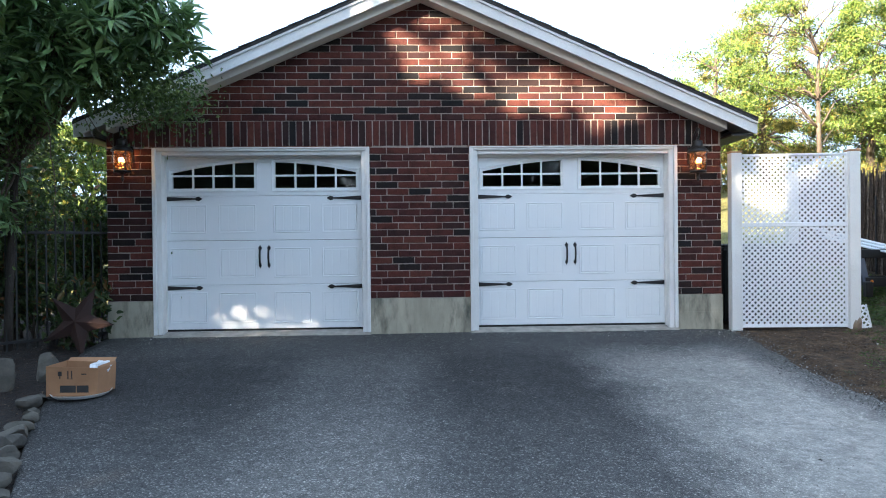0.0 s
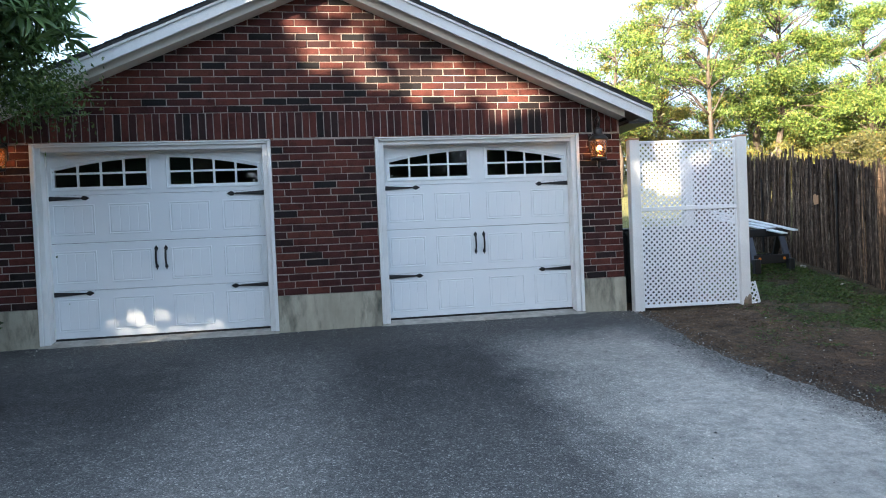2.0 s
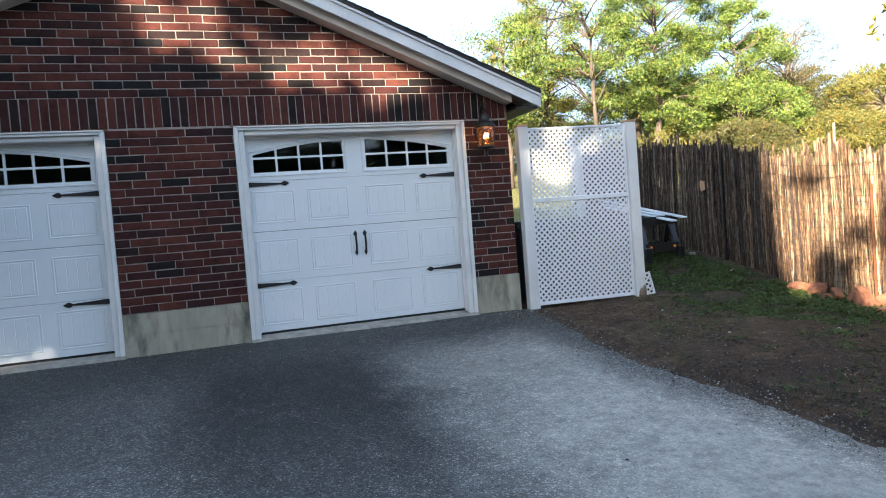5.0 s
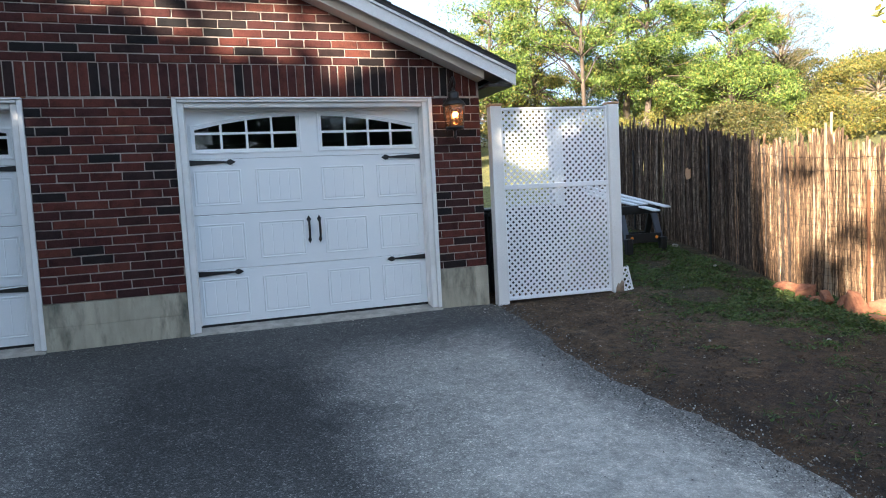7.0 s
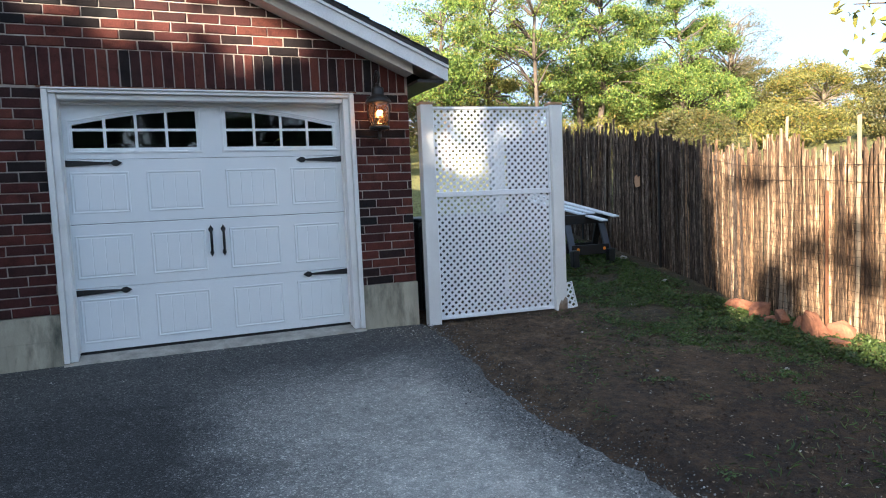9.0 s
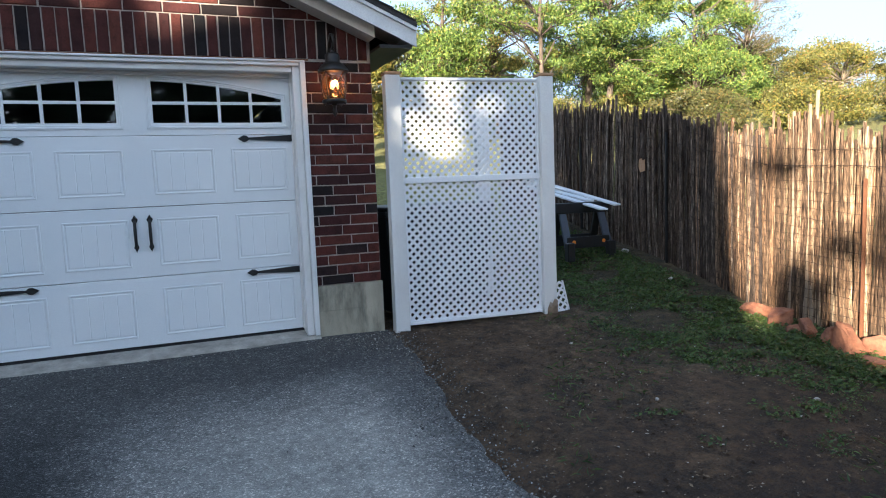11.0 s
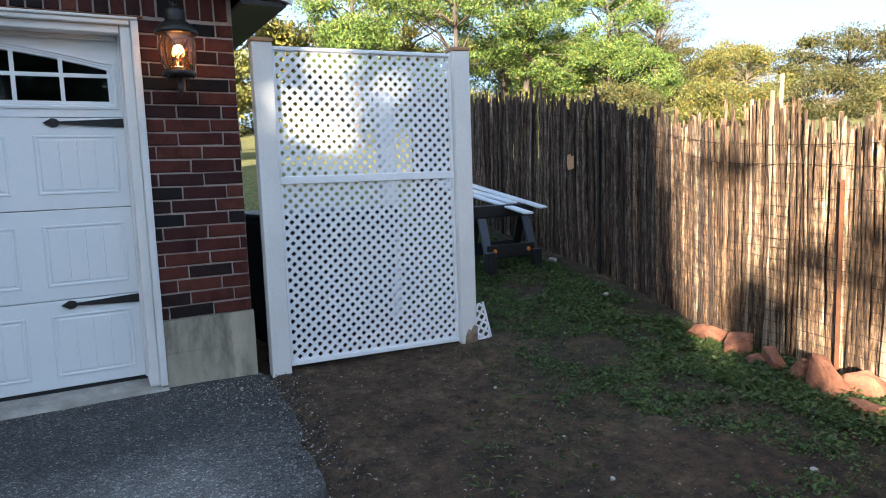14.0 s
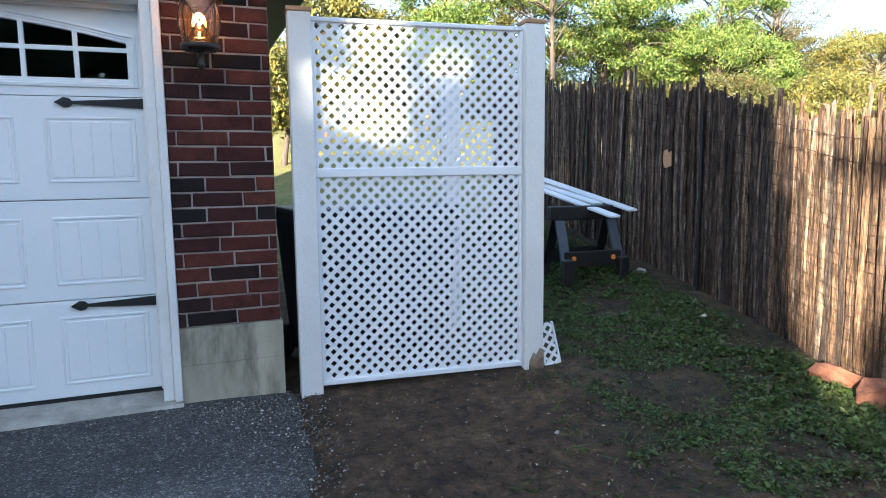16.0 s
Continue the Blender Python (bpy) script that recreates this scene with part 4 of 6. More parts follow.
off = thing("lattice_offcut", pose(5.09, -0.16, ground_z(5.1, -0.17) - 0.005, 0, -13, -6), "white lattice offcut leaning on a post foot", "lattice offcut")
lattice_panel(off, 0.0, 0.11, 0.0, 0.28, 0.0695, 0.019)
for a, b, c, d in ((-0.004, 0.01, 0.0, 0.28), (0.1, 0.112, 0.0, 0.28)):
    part("stile", soft_box(a, b, -0.011, 0.011, c, d, 0.002), M_VINYL, off)
part("rail", soft_box(0.011, 0.099, -0.011, 0.011, 0.0, 0.012, 0.002), M_VINYL, off)


# ---- leaves and trees ----
def leaf_mesh(name, centres, axes, normals, length, width, material, curl=0.18, fine=False):
    """Many folded pointed leaves in one mesh: two quads each, meeting at a midrib."""
    c, a, n = np.asarray(centres), np.asarray(axes), np.asarray(normals)
    a /= np.linalg.norm(a, axis=1, keepdims=True) + 1e-9
    s = np.cross(a, n)
    s /= np.linalg.norm(s, axis=1, keepdims=True) + 1e-9
    n = np.cross(s, a)
    L, Wd = np.reshape(length, (-1, 1)) * np.ones((len(c), 1)), np.reshape(width, (-1, 1)) * np.ones((len(c), 1))
    base, tip = c - 0.5 * L * a, c + 0.5 * L * a - curl * L * n
    mid = c + 0.05 * L * a
    left, right = mid + 0.5 * Wd * s + 0.16 * Wd * n, mid - 0.5 * Wd * s + 0.16 * Wd * n
    n_leaves = len(c)
    if fine:
        # eight points: a bowed midrib with a curved edge on either side
        def rib(f, bow):
            return c + (f - 0.5) * L * a - bow * curl * L * n
        m1, m2 = rib(0.34, -0.12), rib(0.7, 0.25)
        side = 0.5 * Wd * s + 0.14 * Wd * n, -0.5 * Wd * s + 0.14 * Wd * n
        verts = np.stack([base, m1 + side[0], m1, m1 + side[1], m2 + 0.8 * side[0], m2, m2 + 0.8 * side[1], tip], 1).reshape(-1, 3)
        k = np.arange(n_leaves) * 8
        faces = np.concatenate([np.stack([k + i for i in f], 1) for f in ((0, 2, 1), (0, 3, 2), (1, 2, 4), (2, 5, 4), (2, 3, 6), (2, 6, 5), (4, 5, 7), (5, 6, 7))])
    else:
        verts = np.stack([base, left, tip, right], 1).reshape(-1, 3)
        k = np.arange(n_leaves) * 4
        faces = np.concatenate([np.stack([k, k + 2, k + 1], 1), np.stack([k, k + 3, k + 2], 1)])
    me = bpy.data.meshes.new(name)
    me.from_pydata(verts.tolist(), [], faces.tolist())
    me.materials.append(material)
    return me


def unit(rng, n):
    v = rng.normal(size=(n, 3))
    return v / np.linalg.norm(v, axis=1, keepdims=True)


def limb(bm, rng, a, b, r0, r1, wild=0.12, n=6, sides=6):
    a, b = np.array(a, float), np.array(b, float)
    d = np.linalg.norm(b - a)
    pts = []
    off = np.zeros(3)
    for k in range(n + 1):
        f = k / n
        if 0 < k < n:
            off = off * 0.6 + rng.normal(size=3) * wild * d / n * 1.6
        p = a + (b - a) * f + off * (1 - abs(2 * f - 1)) + np.array((0, 0, 0.10 * d * math.sin(math.pi * f)))
        pts.append(tuple(p))
    tube(bm, pts, [r0 + (r1 - r0) * k / n for k in range(n + 1)], sides)
    return pts


def tree(x, y, height, lobes, leaves, size, leaf_mat, bark, seed, label, clumps=70, spread=0.42, trunk_r=0.16, slim=0.5, low=0.3):
    """Trunk, limbs out to leaf clumps, and a crown of single leaves gathered in clumps. lobes: (dx, dy, dz, rx, ry, rz)."""
    rng = np.random.default_rng(seed)
    z0 = ground_z(x, y) - 0.1
    t = thing("tree", pose(x, y, z0), label, "tree", "trees")
    centres = []
    vol = np.array([l[3] * l[4] * l[5] for l in lobes])
    pick = rng.choice(len(lobes), clumps, p=vol / vol.sum())
    for k in pick:
        l = np.array(lobes[k])
        u = unit(rng, 1)[0] * rng.uniform(0.35, 1.0) ** (1 / 2.2)
        centres.append(l[:3] + u * l[3:])
    centres = np.array(centres)
    bm = bmesh.new()
    fork = (rng.normal() * 0.15, rng.normal() * 0.15, height * low)
    top = (rng.normal() * 0.3, rng.normal() * 0.3, height * 0.8)
    limb(bm, rng, (0, 0, 0), fork, trunk_r, trunk_r * 0.75, 0.08, 5, 9)
    spine = limb(bm, rng, fork, top, trunk_r * 0.7, trunk_r * 0.15, 0.12, 8, 7)
    main = part("trunk", bm, bark, t, smooth=True)
    bm = bmesh.new()
    for c in centres[rng.permutation(len(centres))[: int(clumps * 0.7)]]:
        s = min(spine, key=lambda p: abs(p[2] - (c[2] - 0.35 * math.hypot(c[0] - p[0], c[1] - p[1]) - 0.4)))
        r = trunk_r * 0.32 * rng.uniform(0.5, 1)
        limb(bm, rng, s, c, r, 0.012, 0.14, 6, 5)
    part("branchwork", bm, bark, t, smooth=True)
    n = leaves
    k = rng.integers(0, len(centres), n)
    sig = 0.78 * spread * rng.uniform(0.5, 1.3, len(centres))[k][:, None]
    pos = centres[k] + rng.normal(size=(n, 3)) * sig * np.array((1, 1, 0.5))
    axes = unit(rng, n) + np.array((0, 0, -0.35))
    out = (pos - centres[k]) / (np.linalg.norm(pos - centres[k], axis=1, keepdims=True) + 1e-6)
    norms = out * 1.1 + unit(rng, n) * 0.55 + np.array((0, 0, 0.6))
    L = size * rng.uniform(0.6, 1.4, n)
    part("crown", leaf_mesh("crown", pos, axes, norms, L, L * slim, leaf_mat), leaf_mat, t)
    return t


GREEN = "tall leafy tree catching low golden sun"
tree(11.4, 17.5, 7.6, [(0, 0, 5.0, 1.7, 1.8, 2.0), (-0.4, -0.6, 3.4, 1.3, 1.4, 1.2)], 16000, 0.10, L_OAK, M_BARK, 1, GREEN, 60)
tree(14.4, 16.5, 9.8, [(0, 0, 6.6, 3.0, 2.6, 2.7), (1.2, -0.5, 4.0, 2.0, 1.8, 1.5), (-1.6, 0, 5.0, 1.5, 1.5, 1.5)], 15000, 0.10, L_OAK, M_BARK, 2, "tall thinly leaved tree with dark forked limbs", 64, 0.36, 0.13, low=0.2)
tree(18.6, 17.5, 9.0, [(0, 0, 6.0, 2.6, 2.3, 3.0), (0.5, -0.6, 3.2, 2.2, 1.8, 1.8)], 42000, 0.10, L_OAK, M_BARK, 3, "dense bright green tree in evening sun", 80, 0.38, 0.14)
tree(22.6, 17.0, 6.9, [(0, 0, 4.6, 2.2, 2.0, 2.2), (0.2, -0.6, 1.9, 2.2, 1.8, 1.5)], 42000, 0.10, L_OAK, M_BARK, 4, "dense rounded green tree with branches to the ground", 85, 0.42, 0.18, low=0.2)
tree(16.4, 23.0, 9.5, [(0, 0, 6.0, 3.4, 2.6, 3.2), (0, 0, 3.0, 3.2, 2.4, 2.0)], 24000, 0.125, L_YELLOW, M_BARK, 5, "yellowing tree behind the front row", 60, 0.55, 0.2)
tree(21.5, 23.0, 9.0, [(0, 0, 5.4, 3.2, 2.6, 3.0), (1, 0, 2.8, 3.0, 2.4, 1.8)], 24000, 0.125, L_OAK, M_BARK, 6, "leafy tree behind the front row", 60, 0.55, 0.2)
tree(27.0, 18.5, 6.3, [(0, 0, 4.3, 2.4, 2.2, 1.8)], 9000, 0.09, L_OLIVE, M_BARK_PALE, 7, "feathery thin tree with pale bare twigs", 130, 0.3, 0.16, 0.22)
tree(29.5, 22.0, 4.4, [(0, 0, 1.5, 3.4, 2.4, 1.7)], 20000, 0.12, L_OLIVE, M_BARK_PALE, 8, "low olive thicket in evening sun", 50, 0.5, 0.14)
tree(34.0, 19.0, 4.0, [(0, 0, 1.5, 3.4, 2.4, 1.7)], 18000, 0.12, L_YELLOW, M_BARK_PALE, 9, "low golden thicket in evening sun", 50, 0.5, 0.14)
tree(26.0, 24.0, 4.8, [(0, 0, 1.8, 3.6, 2.4, 2.0)], 16000, 0.13, L_YELLOW, M_BARK_PALE, 10, "low golden thicket in evening sun", 50, 0.5, 0.14)
tree(38.0, 16.0, 4.6, [(0, 0, 1.7, 3.8, 3.0, 2.0)], 18000, 0.13, L_OLIVE, M_BARK, 11, "dark olive thicket on the rise", 50, 0.5, 0.14)
tree(12.4, 22.5, 5.2, [(0, 0, 2.8, 2.6, 2.2, 2.0)], 7000, 0.20, L_OLIVE, M_BARK_PALE, 12, "brown brush under the tall trees", 50, 0.5, 0.14)
tree(8.0, 21.0, 6.2, [(0, 0, 3.6, 2.4, 2.2, 2.3)], 8000, 0.22, L_YELLOW, M_BARK, 13, "golden tree beyond the garage", 50, 0.5, 0.14)
tree(5.6, 15.5, 3.6, [(0, 0, 2.4, 1.6, 1.5, 1.2)], 6000, 0.17, L_YELLOW, M_BARK, 14, "sunlit shrub in the meadow behind the screen", 40, 0.4, 0.1)
# three of these four get darkened leaves in place of real shade
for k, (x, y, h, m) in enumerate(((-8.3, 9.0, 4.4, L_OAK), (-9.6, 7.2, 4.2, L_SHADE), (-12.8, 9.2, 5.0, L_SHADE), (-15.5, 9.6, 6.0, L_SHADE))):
    tree(x, y, h, [(0, 0, h * 0.5, 1.7, 1.5, h * 0.42)], 16000, 0.13, m, M_BARK, 20 + k, "shrubby tree behind the iron fence", 55, 0.42, 0.1)


for k, (x, y, h, m) in enumerate(((15.0, 13.6, 2.9, L_YELLOW), (18.4, 12.2, 2.7, L_OLIVE), (21.8, 10.8, 2.5, L_YELLOW), (25.4, 9.4, 2.8, L_OLIVE), (29.2, 8.2, 2.6, L_YELLOW), (33.0, 6.4, 2.8, L_OAK), (37.0, 4.0, 3.0, L_OLIVE))):
    tree(x, y, h * 0.72, [(0, 0, h * 0.32, 2.1, 1.4, h * 0.28)], 13000, 0.085, m, M_BARK_PALE, 40 + k, "low sunlit thicket in the meadow past the stick fence", 60, 0.36, 0.06)


for k in range(9):
    tree(5.0 + 5.2 * k, 30.0 + 1.5 * (k % 2), 6.0, [(0, 0, 2.0, 3.8, 2.4, 2.6)], 11000, 0.18, (L_OAK, L_OLIVE, L_YELLOW)[k % 3], M_BARK, 90 + k, "distant thicket along the top of the meadow", 55, 0.6, 0.16)


def overhang_tree():
    """Broad-leaved tree over the garage's eave: stem, limbs, whorls of long leaves, trailing vines."""
    rng = np.random.default_rng(77)
    bx, by = -4.6, -0.6
    bz = ground_z(bx, by) - 0.1
    t = thing("tree", pose(bx, by, bz), "dark broad-leaved evergreen tree leaning over the garage eave", "tree", "trees")
    lobes = np.array([(-3.55, -1.35, 3.25, 1.15, 0.75, 0.62), (-2.95, -1.45, 3.05, 0.72, 0.5, 0.42), (-4.6, -1.3, 3.2, 1.2, 0.9, 1.0), (-5.0, -1.2, 2.3, 0.9, 0.8, 0.6), (-3.7, -1.3, 4.2, 1.4, 0.9, 0.7), (-4.3, -1.2, 2.65, 0.7, 0.6, 0.5), (-3.75, -1.25, 2.72, 0.62, 0.45, 0.34), (-4.75, -0.95, 1.75, 0.5, 0.5, 0.7)])
    share = np.array([0.22, 0.13, 0.18, 0.09, 0.1, 0.1, 0.1, 0.08])
    whorls = []
    for k in rng.choice(len(lobes), 1150, p=share):
        whorls.append(lobes[k, :3] + unit(rng, 1)[0] * rng.uniform(0.2, 1) ** 0.5 * lobes[k, 3:])
    whorls = np.array(whorls) - (bx, by, bz)
    bm = bmesh.new()
    fork = (0.25, -0.2, 2.1)
    limb(bm, rng, (0, 0, 0), fork, 0.045, 0.035, 0.06, 6, 9)
    part("trunk", bm, M_BARK_DARK, t, smooth=True)
    bm = bmesh.new()
    for k in rng.permutation(len(whorls))[:90]:
        limb(bm, rng, fork, whorls[k], 0.022, 0.006, 0.1, 6, 5)
    for q in range(7):
        a = np.array((rng.uniform(-4.9, -3.4), rng.uniform(-1.6, -0.8), rng.uniform(2.4, 3.0))) - (bx, by, bz)
        limb(bm, rng, a, a + (rng.uniform(-0.3, 0.5), 0, -rng.uniform(0.6, 1.5)), 0.006, 0.003, 0.25, 7, 4)
    part("branchwork", bm, M_BARK, t, smooth=True)
    cs, ax, nm, ln = [], [], [], []
    for w in whorls:
        up = unit(rng, 1)[0] * 0.7 + np.array((0.25, -0.1, 0.75))
        up /= np.linalg.norm(up)
        for q in range(rng.integers(8, 13)):
            d = unit(rng, 1)[0]
            d = d - d.dot(up) * up
            d /= np.linalg.norm(d)
            d = d * 0.9 + up * rng.uniform(-0.35, 0.75)
            d /= np.linalg.norm(d)
            L = rng.uniform(0.13, 0.25)
            cs.append(w + d * L * 0.55)
            ax.append(d)
            nm.append(up + 0.2 * rng.normal(size=3))
            ln.append(L)
    ln = np.array(ln)
    part("crown", leaf_mesh("crown", cs, ax, nm, ln, ln * 0.21, L_LOQUAT, 0.24, True), L_LOQUAT, t, "long glossy leaves in whorls")
    n = 17000
    c2 = np.array([(-2.95, -1.3, 2.55, 0.5, 0.3, 0.28), (-2.62, -1.35, 2.42, 0.34, 0.25, 0.25), (-4.35, -1.0, 2.3, 0.5, 0.4, 0.35), (-4.75, -0.5, 1.6, 0.5, 0.5, 0.7), (-4.6, 0.5, 1.1, 0.9, 0.3, 0.8), (-5.2, 0.1, 0.9, 0.7, 0.4, 0.9)])
    k = rng.choice(6, n, p=[0.16, 0.1, 0.14, 0.14, 0.22, 0.24])
    pos = c2[k, :3] + rng.normal(size=(n, 3)) * c2[k, 3:] * 0.55 - (bx, by, bz)
    L = rng.uniform(0.025, 0.06, n)
    part("vines", leaf_mesh("vines", pos, unit(rng, n) + (0, 0, -0.4), unit(rng, n) + (0, -0.4, 0.6), L, L * 0.5, L_VINE), L_VINE, t, "small-leaved vines trailing through the tree")


overhang_tree()


def fence_shrub(x, y, height, wide, leaves, seed):
    """A loose dark shrub: several stems from the ground, drooping broad leaves with gaps between."""
    rng = np.random.default_rng(seed)
    z0 = ground_z(x, y) - 0.05
    t = thing("shrub", pose(x, y, z0), "dark leggy shrub growing through the iron fence", "shrub", "fence shrubs")
    tips = []
    for k in range(14):
        bm = bmesh.new()
        end = (rng.normal() * wide, rng.normal() * wide * 0.6, height * rng.uniform(0.55, 1.05))
        tips += limb(bm, rng, (rng.normal() * 0.08, rng.normal() * 0.08, 0), end, 0.016, 0.004, 0.16, 9, 5)[2:]
        part("stem", bm, M_BARK, t, smooth=True)
    tips = np.array(tips)
    k = rng.integers(0, len(tips), leaves)
    pos = tips[k] + rng.normal(size=(leaves, 3)) * (0.13, 0.13, 0.1)
    L = rng.uniform(0.05, 0.13, leaves)
    part("crown", leaf_mesh("crown", pos, unit(rng, leaves) + (0, 0, -0.5), unit(rng, leaves) + (0, -0.3, 0.7), L, L * 0.42, L_SHRUB, 0.2, True), L_SHRUB, t)


for k, (x, y, h, w, n) in enumerate(((-4.35, 0.75, 1.7, 0.3, 2000), (-4.95, 0.1, 2.0, 0.32, 2600), (-5.5, -0.5, 2.1, 0.34, 2600), (-5.9, -1.2, 2.0, 0.34, 2400), (-4.05, -0.25, 0.75, 0.14, 700), (-5.6, 1.6, 1.6, 0.5, 2600))):
    fence_shrub(x, y, h, w, n, 300 + k)


def side_branch():
    """A tree beyond the fence that reaches one yellowing bough over it."""
    rng = np.random.default_rng(5)
    bx, by = 9.3, -3.6
    bz = ground_z(bx, by) - 0.1
    t = thing("tree", pose(bx, by, bz), "tree beyond the fence with a bough of yellowing leaves", "tree", "trees")
    bm = bmesh.new()
    limb(bm, rng, (0, 0, 0), (-0.2, 0.1, 2.2), 0.12, 0.09, 0.06, 6, 9)
    part("trunk", bm, M_BARK, t, smooth=True)
    ends = [np.array(p) - (bx, by, bz) for p in ((6.95, -1.95, 2.72), (7.0, -2.15, 2.35), (7.3, -2.2, 2.95), (7.6, -2.6, 3.2), (8.2, -2.9, 3.4), (8.8, -4.0, 3.6), (9.8, -4.2, 3.5))]
    bm = bmesh.new()
    cs = []
    for e in ends:
        pts = limb(bm, rng, (-0.2, 0.1, 2.15), e, 0.03, 0.005, 0.12, 7, 5)
        cs += [np.array(p) for p in pts[4:]]
    part("branchwork", bm, M_BARK, t, smooth=True)
    n = 700
    k = rng.integers(0, len(cs), n)
    pos = np.array(cs)[k] + rng.normal(size=(n, 3)) * 0.13
    L = rng.uniform(0.07, 0.13, n)
    part("crown", leaf_mesh("crown", pos, unit(rng, n) + (-0.3, 0, -0.5), unit(rng, n) + (0, 0, 0.8), L, L * 0.5, L_YELLOW), L_YELLOW, t)


side_branch()


# ---- unseen row of shade trees added streetside: ragged tops and gaps shape the sunlight ----
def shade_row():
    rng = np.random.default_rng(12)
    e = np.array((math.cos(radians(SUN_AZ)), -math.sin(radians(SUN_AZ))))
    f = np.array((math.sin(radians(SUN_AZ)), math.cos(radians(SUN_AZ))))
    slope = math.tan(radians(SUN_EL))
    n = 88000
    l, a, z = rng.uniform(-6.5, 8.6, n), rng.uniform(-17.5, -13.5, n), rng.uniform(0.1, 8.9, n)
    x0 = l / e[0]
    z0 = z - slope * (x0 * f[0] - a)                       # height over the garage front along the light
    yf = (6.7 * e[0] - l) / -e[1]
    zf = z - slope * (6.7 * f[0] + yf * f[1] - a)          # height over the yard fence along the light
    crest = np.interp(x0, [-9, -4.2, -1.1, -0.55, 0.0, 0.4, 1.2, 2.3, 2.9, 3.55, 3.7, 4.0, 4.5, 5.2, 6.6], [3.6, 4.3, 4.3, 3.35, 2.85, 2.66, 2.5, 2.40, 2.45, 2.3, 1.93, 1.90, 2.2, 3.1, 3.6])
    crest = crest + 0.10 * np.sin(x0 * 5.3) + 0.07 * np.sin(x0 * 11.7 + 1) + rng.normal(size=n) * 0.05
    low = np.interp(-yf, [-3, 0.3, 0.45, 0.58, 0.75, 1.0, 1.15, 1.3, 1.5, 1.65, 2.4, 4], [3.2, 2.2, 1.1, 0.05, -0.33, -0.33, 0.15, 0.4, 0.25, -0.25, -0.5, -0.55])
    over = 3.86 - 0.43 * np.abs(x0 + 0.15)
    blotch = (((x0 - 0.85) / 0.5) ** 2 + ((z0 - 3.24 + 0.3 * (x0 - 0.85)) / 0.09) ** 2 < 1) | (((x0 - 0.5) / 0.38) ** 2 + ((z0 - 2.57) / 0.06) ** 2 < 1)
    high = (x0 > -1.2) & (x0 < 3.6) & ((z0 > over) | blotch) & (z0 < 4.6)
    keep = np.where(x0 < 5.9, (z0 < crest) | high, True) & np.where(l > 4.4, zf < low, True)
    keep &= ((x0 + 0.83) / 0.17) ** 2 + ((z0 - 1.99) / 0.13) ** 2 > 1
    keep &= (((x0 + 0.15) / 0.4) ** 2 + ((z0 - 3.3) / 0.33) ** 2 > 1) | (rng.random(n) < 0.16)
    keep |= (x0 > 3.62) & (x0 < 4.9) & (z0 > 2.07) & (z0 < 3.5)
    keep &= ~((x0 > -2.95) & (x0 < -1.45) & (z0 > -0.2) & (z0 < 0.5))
    # gap cut in the row so the low sun reaches the upper lattice
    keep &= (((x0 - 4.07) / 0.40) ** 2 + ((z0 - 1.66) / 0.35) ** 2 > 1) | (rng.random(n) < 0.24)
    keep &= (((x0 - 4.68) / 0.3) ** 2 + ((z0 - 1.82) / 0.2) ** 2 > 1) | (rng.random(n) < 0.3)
    # thin upper twigs dim the light; denser sprays are placed to shade the fence
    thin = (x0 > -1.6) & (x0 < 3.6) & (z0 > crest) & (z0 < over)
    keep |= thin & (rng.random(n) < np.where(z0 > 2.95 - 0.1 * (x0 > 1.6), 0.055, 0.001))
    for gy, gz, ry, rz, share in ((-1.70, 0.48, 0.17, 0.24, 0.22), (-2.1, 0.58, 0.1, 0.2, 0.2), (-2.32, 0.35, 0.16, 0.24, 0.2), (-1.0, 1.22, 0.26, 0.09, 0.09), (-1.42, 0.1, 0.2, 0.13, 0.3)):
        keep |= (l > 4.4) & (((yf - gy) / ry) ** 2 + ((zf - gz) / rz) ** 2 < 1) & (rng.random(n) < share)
    # finer low twigs, with small chinks placed to dapple the left door
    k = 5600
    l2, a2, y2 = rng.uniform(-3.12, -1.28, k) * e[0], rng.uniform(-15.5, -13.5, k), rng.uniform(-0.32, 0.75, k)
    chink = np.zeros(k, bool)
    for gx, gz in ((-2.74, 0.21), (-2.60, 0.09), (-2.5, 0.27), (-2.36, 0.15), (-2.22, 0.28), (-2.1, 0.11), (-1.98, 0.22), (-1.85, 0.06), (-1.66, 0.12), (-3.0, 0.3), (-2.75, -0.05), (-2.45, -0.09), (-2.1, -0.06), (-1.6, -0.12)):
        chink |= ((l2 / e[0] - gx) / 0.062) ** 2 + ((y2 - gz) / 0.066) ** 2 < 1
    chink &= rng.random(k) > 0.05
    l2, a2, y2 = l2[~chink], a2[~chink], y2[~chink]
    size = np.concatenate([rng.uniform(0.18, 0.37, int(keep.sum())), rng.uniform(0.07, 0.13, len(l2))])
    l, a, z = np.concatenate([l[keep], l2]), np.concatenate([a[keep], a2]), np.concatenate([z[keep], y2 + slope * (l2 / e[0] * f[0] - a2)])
    for lo, hi, lab, sd in ((-7, -1.5, "unseen dense tree added to block the sun", 1), (-1.5, 3.2, "unseen dense ragged-topped tree added to block the sun", 2), (3.2, 9, "unseen lower tree added to block the sun", 3)):
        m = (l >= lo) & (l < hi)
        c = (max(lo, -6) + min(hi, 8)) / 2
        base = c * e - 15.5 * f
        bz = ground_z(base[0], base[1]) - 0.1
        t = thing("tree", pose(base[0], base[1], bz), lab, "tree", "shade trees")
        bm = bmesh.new()
